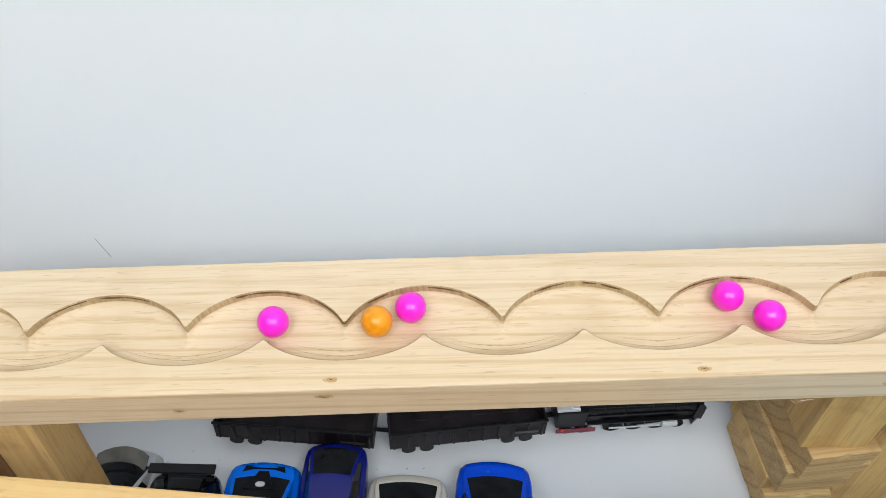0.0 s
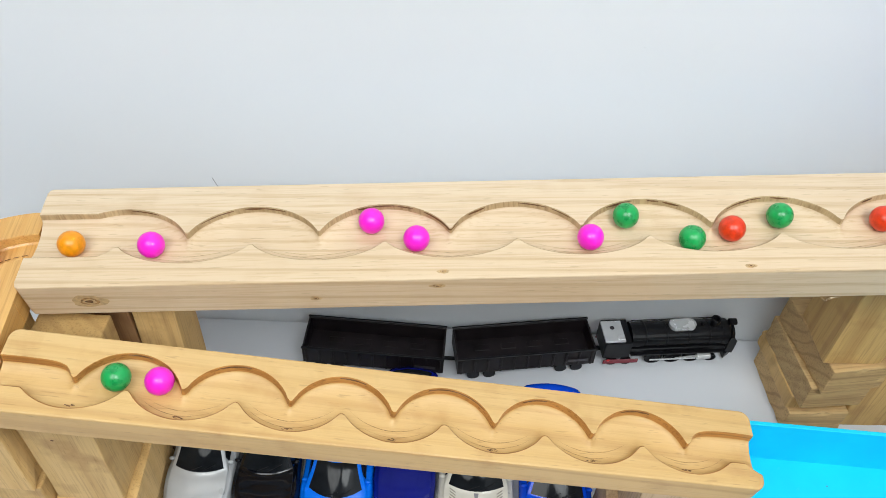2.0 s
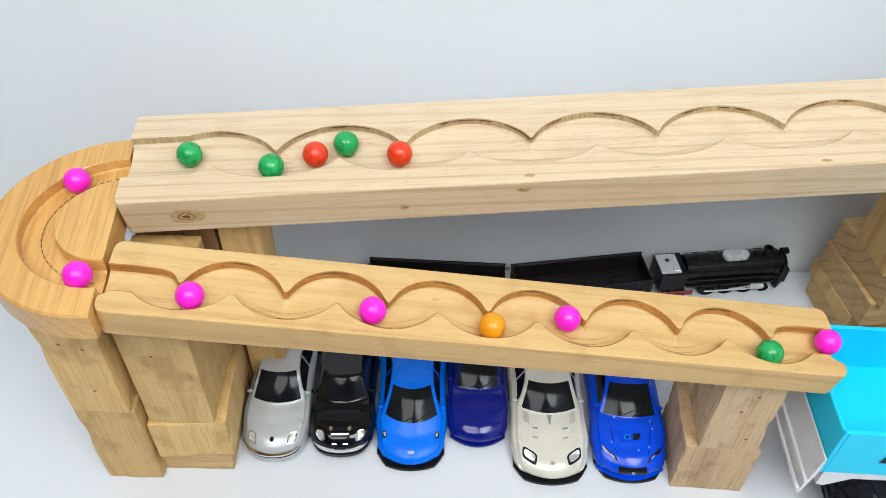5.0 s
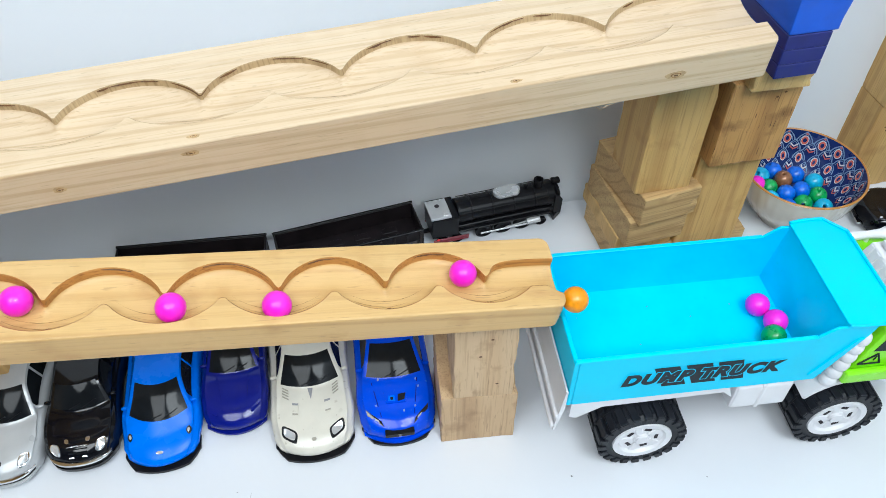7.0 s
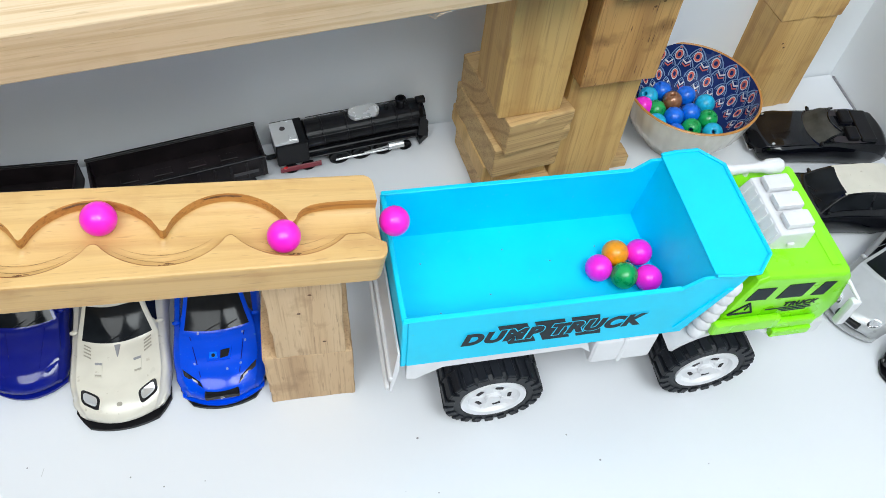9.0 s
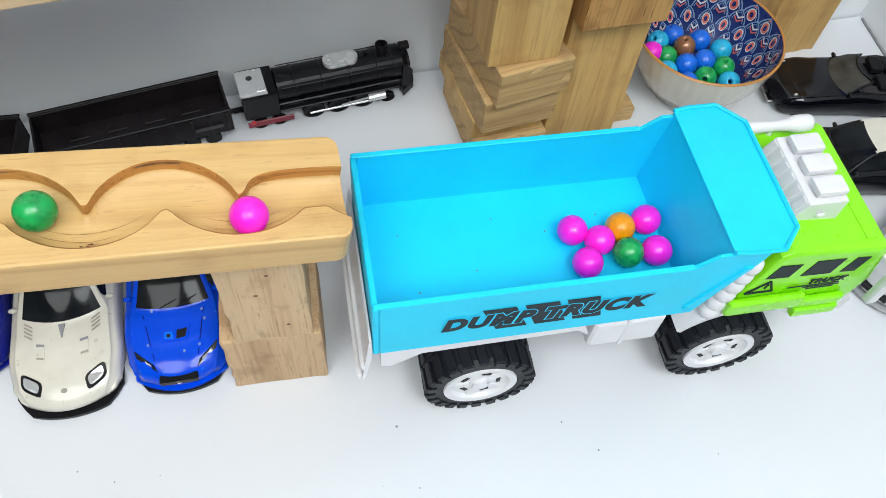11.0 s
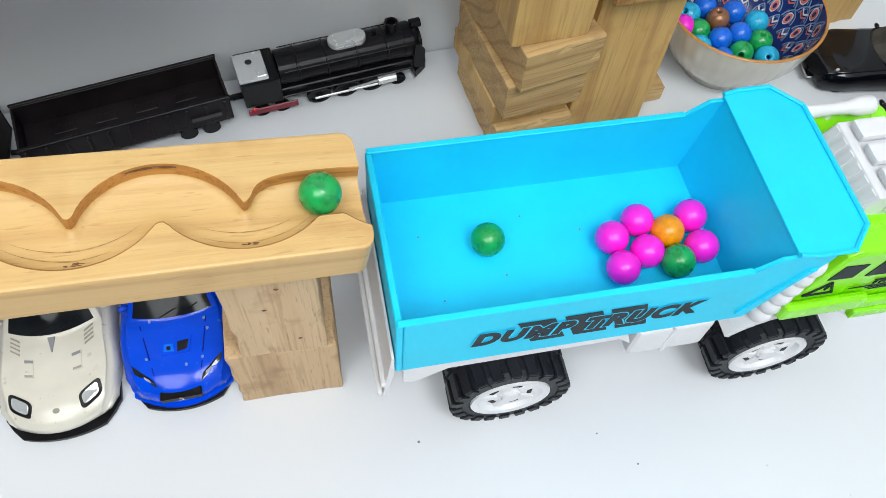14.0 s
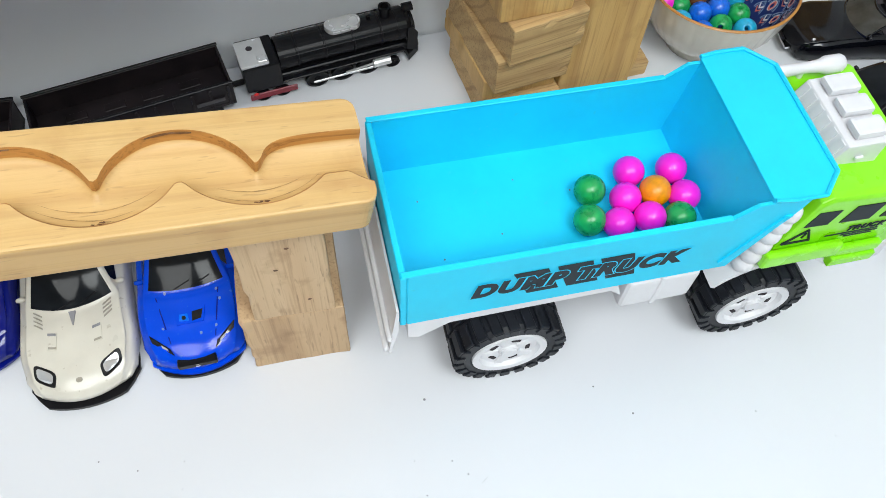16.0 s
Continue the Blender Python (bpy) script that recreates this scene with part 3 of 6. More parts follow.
block(0.530, 0.552, 0.500, 0.530, 0.0, 0.0150, BLOCK_CROSS, "small wooden offcut lying behind the upright block", 6)
# far post
block(0.688, 0.750, 0.566, 0.618, 0.0, 0.1120, BLOCK_WOOD, "tall wooden post block standing in the corner", 6, dents=((-0.016, 0.085), (-0.013, 0.080)))
block(0.688, 0.752, 0.564, 0.616, 0.1120, 0.2100, BLOCK_WOOD, "upper wooden post block stacked in the corner", 6)


# ---------------------------------------------------------------- blue feeder box at the track's high end
def feeder():
    root = thing("feeder_box", pose(0.523, 0.478, 0.2400, 0, 0, 7), "bright blue plastic hopper on a dark blue ribbed base", "box")
    b = bmesh.new()
    for k in range(3):
        box(-0.044, -0.008, -0.034, 0.040, 0.0060 + 0.0125 * k, 0.0060 + 0.0125 * k + 0.0121, 0.0006, 1, b)
    part("base", b, BOX_NAVY, root, "dark navy ribbed base")
    o = [(-0.044, -0.034), (-0.004, -0.034), (-0.004, 0.040), (-0.044, 0.040)]
    # Above 0.128 the top is unseen, added to cast shade on the wall.
    rings = [[(x, y, 0.0435) for x, y in o], [(x, y, 0.052) for x, y in o], [(x * 1.30 + 0.008, y * 1.15, 0.128) for x, y in o], [(x * 1.30 + 0.008, y * 1.15, 0.235) for x, y in o]]
    b = loft(rings)
    bevelled(b, 0.0015, 2)
    part("hopper", b, BOX_BLUE, root, "bright blue sloping hopper with an added unseen top")
    b = cyl((-0.0440, 0.003, 0.0720), (-0.0470, 0.003, 0.0722), 0.0095, 24)
    part("port", b, BOX_NAVY, root, "round dark port in the side")
    # Lid sits on the added top, higher than its seen edge.
    part("lid", box(-0.054, 0.008, -0.043, 0.050, 0.2355, 0.243, 0.001), BLOCK_PALE, root, "thin wooden lid raised out of view")
    return root


feeder()
root = thing("orange_box", pose(0.719, 0.592, 0.2102, 0, 0, 6), "orange plastic box on top of a wooden post", "box")
part("tray", box(-0.028, 0.032, -0.026, 0.028, 0, 0.05, 0.002), BOX_ORANGE, root)
part("shim", box(-0.030, 0.034, -0.0285, -0.0262, 0, 0.008, 0.0005), BLOCK_PALE, root, "pale wooden strip")


# ---------------------------------------------------------------- toy cars
def smooth_step(a, b, x):
    t = min(1, max(0, (x - a) / (b - a)))
    return t * t * (3 - 2 * t)


def interp(tab, x):
    for (x0, v0), (x1, v1) in zip(tab, tab[1:]):
        if x <= x1:
            t = smooth_step(x0, x1, x)
            return v0 + (v1 - v0) * t
    return tab[-1][1]


def car_wheel(parent, x, y, r, wide, rim_mat):
    side = 1 if x > 0 else -1
    wh = new("wheel")
    wh.parent = parent
    wh.matrix_local = pose(x, y, r)
    b = lathe([(r * 0.55, -wide / 2), (r * 0.93, -wide / 2), (r, -wide * 0.32), (r, wide * 0.32), (r * 0.93, wide / 2), (r * 0.55, wide / 2)], 24, "X")
    part("tyre", b, TYRE, wh, smooth=True)
    b = lathe([(0.0001, side * wide * 0.36), (r * 0.25, side * wide * 0.40), (r * 0.30, side * wide * 0.25), (r * 0.62, side * wide * 0.30), (r * 0.66, side * wide * 0.46)], 20, "X")
    for k in range(5):
        a = 2 * math.pi * k / 5
        cyl((side * wide * 0.36, 0, 0), (side * wide * 0.40, r * 0.6 * math.cos(a), r * 0.6 * math.sin(a)), r * 0.09, 6, bm=b)
    part("rim", b, rim_mat, wh)


def toy_car(name, m, label, length, wide, high, body, roof_mat, cabin=(0.30, 0.42, 0.66, 0.84), hood=0.58, tail=0.60, nose=0.36, nose_round=0.5, belt=0.60, skirt=None,
            lamps="oval", grille=True, details=(), open_top=False, wing=None, rim=CHROME, bow=0.050):
    """A die-cast car. y runs from its nose (0) to its tail (length); x across; heights are parts of the car's height."""
    root = thing(name, m, label, "toy car", "die-cast toy cars")
    hw = wide / 2
    c0, c1, c2, c3 = cabin
    shoulder = [(0, nose * 0.50), (0.018, nose * 0.80), (0.055, nose * 1.02), (0.12, nose + (hood - nose) * 0.42), (c0, hood), (0.5, belt + 0.01), (c3, tail), (0.95, tail * 0.96), (0.985, tail * 0.82), (1.0, tail * 0.55)]
    width = [(0, 1 - 0.34 * nose_round), (0.02, 1 - 0.22 * nose_round), (0.06, 1 - 0.09 * nose_round), (0.16, 1.0), (0.30, 0.965), (0.5, 0.955), (0.76, 1.0), (0.9, 0.98), (0.97, 0.92), (1.0, 0.82)]
    low = [(0, 0.16), (0.03, 0.09), (0.9, 0.10), (1.0, 0.2)]
    bows = [(0, 0.052), (c0, bow), (c1, bow * 0.6), (c2, -0.014), (c3, -0.030), (1.0, -0.025)]
    WB, LEAN_IN = 0.84, 0.30

    def glass_height(t):
        if open_top or t <= c0 or t >= c3:
            return 0.0
        if t < c1:
            k = (t - c0) / (c1 - c0)
            return k * 0.90 + 0.05 * math.sin(math.pi * k)
        if t > c2:
            k = (c3 - t) / (c3 - c2)
            return k * 0.88 + 0.06 * math.sin(math.pi * k)
        k = (t - c1) / (c2 - c1)
        return 0.90 - 0.02 * k + 0.10 * math.sin(math.pi * k) ** 0.8

    def at(xf, t):
        """A point of the upper skin: xf from 0 at the middle to 1 at the cabin's foot."""
        ww = interp(width, t) * hw
        z = interp(shoulder, t) * high
        k = glass_height(t)
        up = (high - z) * k
        x = xf * WB * ww * (1 - LEAN_IN * k)
        crown = 0.028 * high * (1 - xf * xf) * (1 - 0.5 * k)
        flare = 0.035 * high * max(0, 1 - abs(t - 0.18) / 0.10) * smooth_step(0.55, 0.95, abs(xf))
        return Vector((x, t * length + interp(bows, t) * length * (xf * WB) ** 2, z + up + crown + flare))

    cols = [0.0, 0.2, 0.4, 0.6, 0.78, 0.88, 0.96, 1.0]
    sides = [0.12, 0.5, 0.88]
    marks = [0.0, 0.008, 0.018, 0.032, 0.055, 0.085] + [c0, c0 + 0.012, c1 - 0.012, c1, c2, c2 + 0.012, c3 - 0.012, c3, 0.95, 0.97, 0.985, 1.0]
    ts = sorted(set(marks + [0.12 + 0.02 * k for k in range(42) if all(abs(0.12 + 0.02 * k - q) > 0.007 for q in marks)]))
    grid = []
    for t in ts:
        ww, zs, zb = interp(width, t) * hw, interp(shoulder, t) * high, interp(low, t) * high
        k = glass_height(t)
        bow = interp(bows, t) * length
        half = [at(f, t) for f in cols]
        edge = half[-1]
        foot = Vector((WB * ww + 0.0, t * length + bow * WB * WB, zs - 0.004 * high))
        half += [edge.lerp(foot, f) for f in sides] + [foot]
        flare = 0.030 * high * max(0, 1 - abs(t - 0.18) / 0.10, 1 - abs(t - 0.78) / 0.10)
        for f, z in ((0.91, zs - 0.020 * high + flare), (0.965, zs - 0.075 * high + flare * 0.6), (0.995, zs * 0.68 + zb * 0.32), (1.0, zs * 0.4 + zb * 0.6), (0.985, zb + 0.03 * high), (0.94, zb)):
            half.append(Vector((f * ww, t * length + bow * f * f, max(z, zb))))
        grid.append((t, [Vector((-p.x, p.y, p.z)) for p in reversed(half[1:])] + half))
    nc, ns = len(cols), len(sides)
    mid = len(grid[0][1]) // 2
    skins = {}
    for (t0, r0), (t1, r1) in zip(grid, grid[1:]):
        tm = (t0 + t1) / 2
        for i in range(len(r0) - 1):
            c = i - mid if i >= mid else mid - 1 - i
            kind = "body"
            if not open_top:
                if c < 5 and c0 + 0.010 < tm < c1 - 0.005:
                    kind = "windscreen"
                elif c < 5 and c2 + 0.005 < tm < c3 - 0.010:
                    kind = "rear_window"
                elif c < nc - 1 and c1 - 0.012 < tm < c2 + 0.012:
                    kind = "roof"
                elif nc - 1 < c <= nc - 1 + 2 and glass_height(tm) > 0.42 and abs(tm - (c1 + c2) / 2 - 0.01) > 0.012:
                    kind = "side_window" + ("a" if i < mid else "b")
            skins.setdefault(kind, []).append((r0[i], r0[i + 1], r1[i + 1], r1[i]))
    skins["body"] += [tuple(grid[0][1]), tuple(grid[-1][1])]
    for kind in sorted(skins):
        b = bmesh.new()
        index = {}
        for f in skins[kind]:
            vs = []
            for p in f:
                key = (round(p.x, 6), round(p.y, 6), round(p.z, 6))
                if key not in index:
                    index[key] = b.verts.new(p)
                if index[key] not in vs:
                    vs.append(index[key])
            if len(vs) > 2 and b.faces.get(vs) is None:
                b.faces.new(vs)
        mm = {"body": body, "roof": roof_mat}.get(kind, GLASS_D)
        part(kind.rstrip("ab") if kind[:4] == "side" else kind, b, mm, root, "" if mm is not GLASS_D else "dark tinted window", True)

    def decal(pname, outline, mat, lab="", lift=0.0005, parent=root):
        """A thin piece lying on the hood, its outline in parts of the half width and the length."""
        lo, hi = [], []
        cx, cy = sum(p[0] for p in outline) / len(outline), sum(p[1] for p in outline) / len(outline)
        for x, t in outline:
            p = at(x, t)
            if x < 0:
                p.x = -abs(p.x)
            hi.append(p + Vector((0, -0.0001, lift)))
            lo.append(p - Vector((0, 0, 0.0012)))
        b = loft([lo, hi])
        return part(pname, b, mat, parent, lab)

    def oval(cx, ct, rx, rt, turn=0.0, n=20, power=0.8):
        o = []
        for k in range(n):
            a = 2 * math.pi * k / n
            u = abs(math.cos(a)) ** power * (1 if math.cos(a) > 0 else -1)
            v = abs(math.sin(a)) ** power * (1 if math.sin(a) > 0 else -1)
            o.append((cx + rx * u * math.cos(turn) - rt * v * math.sin(turn) * length / hw, ct + rx * u * math.sin(turn) * hw / length + rt * v * math.cos(turn)))
        return o

    zl = nose * high
    if not open_top:
        for sx in (-1, 1):
            pts = [at(0.10 if sx > 0 else -0.3, c0 + 0.012), at(0.62 if sx > 0 else 0.12, c0 + 0.035)]
            for q, xf in zip(pts, (0.10, 0.62) if sx > 0 else (-0.3, 0.12)):
                q.x = abs(q.x) * (1 if xf > 0 else -1)
                q.z += 0.0004
            part("wiper", cyl(pts[0], pts[1], 0.00042, 5), BLACK_P, root)
    else:
        zb = belt * high
        o = [(-0.92, c1), (-0.95, (c1 + c3) / 2), (-0.86, c3), (0.86, c3), (0.95, (c1 + c3) / 2), (0.92, c1)]
        decal("cockpit", o, HOLE, "open black cockpit", 0.0006)
        for sx in (-1, 1):
            part("seat", box(sx * hw * 0.40 - 0.0085, sx * hw * 0.40 + 0.0085, c2 * length - 0.006, c2 * length + 0.006, zb - 0.001, zb + 0.0058, 0.0030, 4), BLACK_P, root, "black bucket seat")
        part("rear_deck", box(-hw * 0.74, hw * 0.74, c3 * length - 0.012, c3 * length + 0.004, zb, zb + 0.004, 0.0018, 3), body, root)
        screen = []
        for k in range(13):
            u = -1 + 2 * k / 12
            row = []
            for v in (0.0, 0.5, 1.0):
                round_off = 1 - 0.10 * v * abs(u) ** 6
                row.append((u * hw * (0.80 - 0.15 * v) * round_off, c0 * length + (c1 - c0) * length * 0.95 * v + 0.009 * u * u, hood * high + (high * 0.86 - hood * high) * math.sin(v * math.pi / 2) * round_off + 0.0002))
            screen.append(row)
        b = loft(screen, closed=False, caps=False)
        bmesh.ops.solidify(b, geom=b.faces[:], thickness=0.0010)
        part("windscreen", b, SMOKE, root, "smoked curved windscreen", True)
        b = bmesh.new()
        edge = [r[0] for r in screen] + list(reversed([r[2] for r in screen]))
        for p, q in zip(edge, edge[1:] + edge[:1]):
            cyl(p, q, 0.0010, 6, bm=b)
        part("windscreen_frame", b, body, root)
    for sx in (-1, 1):
        b = lathe([(0.0001, -0.0030), (0.0013, -0.0024), (0.0019, 0), (0.0013, 0.0022), (0.0001, 0.0028)], 10, "X")
        p = at(1.0, c0 + 0.05)
        bmesh.ops.translate(b, verts=b.verts[:], vec=(sx * hw * 0.86, p.y, hood * high + 0.0022))
        part("mirror", b, body, root, smooth=True)
        for t in (0.19, 0.79):
            car_wheel(root, sx * (hw - 0.0080), t * length, high * 0.19, 0.0085, rim)
        if lamps == "round":
            decal("headlight", oval(sx * 0.76, 0.058, 0.175, 0.030), CHROME, "chrome lamp ring", 0.0007)
            hl = decal("headlight", oval(sx * 0.76, 0.058, 0.140, 0.024), LENS, "round clear headlight", 0.0014)
        elif lamps == "oval":
            hl = decal("headlight", oval(sx * 0.70, 0.082, 0.225, 0.032, sx * 0.30, 24, 0.55), BLACK_P, "slanted headlight with black surround", 0.0006)
            decal("lens", oval(sx * 0.70, 0.082, 0.165, 0.021, sx * 0.30, 24, 0.55), LENS, "clear lens", 0.0010, hl)
        elif lamps == "slit":
            hl = decal("headlight", oval(sx * 0.90, 0.105, 0.060, 0.020, sx * 0.75), BLACK_G, "narrow swept-back headlight", 0.0006)
            decal("lens", oval(sx * 0.89, 0.105, 0.036, 0.011, sx * 0.75), LENS, "clear lens", 0.0010, hl)
        elif lamps == "body":
            decal("headlight", oval(sx * 0.80, 0.070, 0.22, 0.014, sx * 0.45), body, "narrow headlight in body colour", 0.0005)
    if grille:
        part("grille", box(-hw * 0.36, hw * 0.36, 0.0002, 0.006, zl * 0.62, zl * 0.88, 0.0006, 1), BLACK_P, root, "black grille")
    if skirt:
        o = []
        for k in range(15):
            u = -1 + 2 * k / 14
            o.append((u * hw * 0.93, -0.0020 + 0.052 * length * u * u + 0.085 * length * max(0, abs(u) - 0.72) ** 1.2 * 3.0))
        o2 = [(-hw * 0.93, length * 0.17), *o, (hw * 0.93, length * 0.17)]
        part("splitter", prism(o2, 0.0012, 0.0040, 0.0005), skirt, root, "black front splitter")
    for kind in details:
        if kind == "badge":
            decal("badge", oval(0, 0.066, 0.075, 0.013), BLACK_P, "round dark badge")
        if kind == "chrome_bar":
            part("bumper_bar", box(-hw * 0.56, hw * 0.56, -0.0004, 0.004, zl * 0.40, zl * 0.50, 0.0006, 1), CHROME, root, "chrome bumper strip")
            part("number_plate", box(-0.0080, 0.0080, -0.0010, 0.001, zl * 0.52, zl * 0.68, 0.0003, 1), BLACK_P, root, "dark blank plate")
        if kind == "vents":
            for sx in (-1, 1):
                q = decal("hood_vent", [(sx * 0.46 + u, v) for u, v in ((-0.10, 0.185), (0.08, 0.185), (0.10, 0.25), (-0.10, 0.25))], body, "recessed hood vent", 0.0005)
                decal("vent_slot", [(sx * 0.46 + u, v) for u, v in ((-0.085, 0.238), (0.085, 0.238), (0.085, 0.248), (-0.085, 0.248))], CREST, "dark slot", 0.0007, q)
                # This slot and the louvres below carry shade in their colour.
                decal("vent_slot", [(sx * 0.46 + u, v) for u, v in ((-0.085, 0.188), (0.070, 0.188), (0.070, 0.196), (-0.085, 0.196))], C_CREAM_SHADE, "slot with shade in its colour", 0.0007, q)
                for k in range(4):
                    decal("louvre", [(sx * (0.72 + u), 0.262 + 0.016 * k + v) for u, v in ((-0.08, 0.0), (0.10, 0.010), (0.10, 0.016), (-0.08, 0.006))], C_CREAM_SHADE, "side louvre with shade in its colour", 0.0006)
            decal("hood_wedge", [(-0.075, c0 + 0.004), (0.075, c0 + 0.004), (0.01, c0 - 0.052), (-0.01, c0 - 0.052)], CREST, "dark wedge marking on the hood", 0.0006)
            decal("badge", oval(0, 0.062, 0.07, 0.009), C_CREAM_SHADE, "faint round badge", 0.0004)
        if kind == "scoop":
            q = decal("hood_scoop", [(-0.30, 0.140), (0.28, 0.140), (0.36, 0.195), (-0.36, 0.195)], body, "raised hood intake", 0.0010)
            decal("intake", [(-0.24, 0.152), (-0.03, 0.150), (-0.04, 0.176), (-0.22, 0.176)], C_AZURE, "pale blue intake", 0.0015, q)
            decal("intake", [(0.04, 0.148), (0.24, 0.152), (0.30, 0.182), (0.06, 0.180)], BLACK_P, "dark intake", 0.0015, q)
            decal("rivet", oval(-0.13, 0.162, 0.045, 0.007), BLACK_P, "", 0.0018, q)
            for sx in (-1, 1):
                decal("hood_seam", [(sx * 0.50, 0.075), (sx * 0.525, 0.075), (sx * 0.72, c0 - 0.012), (sx * 0.69, c0 - 0.012)], C_NAVY, "dark panel seam", 0.0003)
                hl = decal("headlight", [(sx * 0.50, 0.034), (sx * 0.94, 0.072), (sx * 0.97, 0.098), (sx * 0.54, 0.056)], BLACK_G, "slanted dark headlight", 0.0007)
                decal("lens", [(sx * 0.60, 0.048), (sx * 0.72, 0.058), (sx * 0.74, 0.068), (sx * 0.61, 0.057)], LENS, "clear lens", 0.0010, hl)
            part("badge", box(-0.0014, 0.0014, -0.0006, 0.0006, zl * 0.72, zl * 0.80, 0.0003, 1), CHROME, root, "small chrome badge")
            for x, t in ((-0.62, 0.13), (0.55, 0.11), (0.7, 0.20), (-0.5, 0.26), (0.2, 0.10), (0.66, 0.24)):
                decal("paint_chip", oval(x, t, 0.028, 0.005), CHIP, "worn paint chip", 0.0003)
        if kind == "lip":
            o = []
            for k in range(11):
                u = -1 + 2 * k / 10
                o.append((u * hw * 0.87, -0.0010 + 0.062 * length * u * u))
            part("lower_lip", prism(o + [(hw * 0.9, length * 0.11), (-hw * 0.9, length * 0.11)], 0.0036, 0.0058, 0.0006), body, root)
        if kind == "fog_lamps":
            for sx in (-1, 1):
                decal("fog_lamp", oval(sx * 0.34, 0.105, 0.07, 0.013), CHROME, "small round chrome lamp", 0.0010)
        if kind == "crease":
            for sx in (-1, 1):
                decal("hood_crease", [(sx * 0.40, 0.08), (sx * 0.44, 0.08), (sx * 0.60, c0 - 0.01), (sx * 0.55, c0 - 0.01)], body, "", 0.0007)
        if kind == "stripe":
            for k in range(4):
                decal("grille_bar", [(-0.34, 0.020 + 0.017 * k), (0.34, 0.020 + 0.017 * k), (0.32, 0.026 + 0.017 * k), (-0.32, 0.026 + 0.017 * k)], CHROME if k in (0, 3) else GLASS_D, "thin grille bar", 0.0006)
        if kind == "bumper":
            for z0, z1, mm, grow in ((0.30, 0.46, body, 0.0016), (0.46, 0.60, BLACK_P, 0.0004), (0.60, 0.70, CHROME, 0.0012)):
                o = []
                for k in range(13):
                    u = -1 + 2 * k / 12
                    o.append((u * hw * 0.80, -grow + 0.040 * length * u * u + 0.035 * length * u ** 6))
                part("bumper", prism(o + [(hw * 0.76, length * 0.12), (-hw * 0.76, length * 0.12)], zl * z0, zl * z1, 0.0003), mm, root, "curved front bumper bar")
        if kind == "tail_vent":
            q = decal("tail_vent", [(-0.70, 0.925), (-0.35, 0.935), (0.35, 0.935), (0.70, 0.925), (0.66, 0.965), (-0.66, 0.965)], BLACK_P, "black tail vent", 0.0008)
            decal("engine_cover", [(-0.55, 0.80), (0.55, 0.80), (0.30, 0.86), (0.16, 0.92), (-0.16, 0.92), (-0.30, 0.86)], BLACK_P, "black engine cover", 0.0010)
            decal("filler_cap", oval(0.0, 0.825, 0.16, 0.018), WHITE_P, "white cap", 0.0016)
        if kind == "spoiler":
            o = []
            for k in range(9):
                u = -1 + 2 * k / 8
                o.append((u * hw * 0.72, length * 0.955 - 0.05 * length * u * u))
            o2 = [(x, y - 0.014) for x, y in reversed(o)]
            ob = part("spoiler", prism(o + o2, tail * high + 0.009, tail * high + 0.0105, 0.0005), SMOKE, root, "smoky grey raised spoiler")
        if kind == "crest":
            decal("badge", oval(0.02, 0.052, 0.12, 0.007), LENS, "small pale badge", 0.0005)
    ze = tail * high
    if wing:
        zw = ze + (0.012 if wing is not True else 0.008)
        part("rear_wing", box(-hw * 0.92, hw * 0.92, length * 0.90, length * 0.965, zw, zw + 0.0022, 0.0009, 2), BLACK_P if wing == "black" else body, root, "rear wing")
        for sx in (-1, 1):
            part("wing_post", box(sx * hw * 0.55 - 0.001, sx * hw * 0.55 + 0.001, length * 0.915, length * 0.945, ze - 0.006, zw + 0.0003), BLACK_P, root)
    return root


toy_car("silver_car", pose(-0.1315, 0.290, 0, 0, 0, 3), "silver toy coupe with round headlights and chrome bumper", 0.163, 0.061, 0.050, C_SILVER, C_SILVER, (0.245, 0.39, 0.60, 0.90), 0.58, 0.50, 0.40, 0.9, 0.60, bow=0.065,
        lamps="round", grille=False, details=("badge", "bumper", "spoiler"))
toy_car("black_car", pose(-0.0720, 0.299, 0, 0, 0, 5), "glossy black toy hatchback with round headlights", 0.137, 0.060, 0.048, C_BLACK, C_BLACK, (0.28, 0.40, 0.74, 0.92), 0.62, 0.62, 0.46, 0.8, 0.62,
        lamps="round", grille=False, details=("stripe", "bumper", "fog_lamps"), wing="black", bow=0.075)
toy_car("azure_car", pose(-0.0095, 0.294, 0, 0, 0, 4), "bright azure toy supercar with black splitter", 0.160, 0.065, 0.043, C_AZURE, C_AZURE, (0.185, 0.355, 0.60, 0.90), 0.54, 0.56, 0.34, 0.9, 0.60,
        lamps="slit", grille=False, skirt=BLACK_P, details=("crest", "tail_vent"), bow=0.105)
toy_car("navy_car", pose(0.0490, 0.3205, 0, 0, 0, 4), "dark navy blue toy saloon parked between other cars", 0.156, 0.057, 0.045, C_NAVY, C_NAVY, (0.275, 0.42, 0.74, 0.95), 0.60, 0.66, 0.42, 0.6, 0.62, bow=0.045,
        lamps="body", grille=False, details=("crease", "lip"))
toy_car("cream_car", pose(0.1152, 0.291, 0, 0, 0, 4), "worn cream white toy sports car with hood vents", 0.164, 0.0705, 0.043, C_CREAM, C_CREAM, (0.325, 0.47, 0.62, 0.94), 0.56, 0.62, 0.38, 0.8, 0.58,
        lamps="oval", grille=False, skirt=BLACK_P, details=("vents",), bow=0.075)
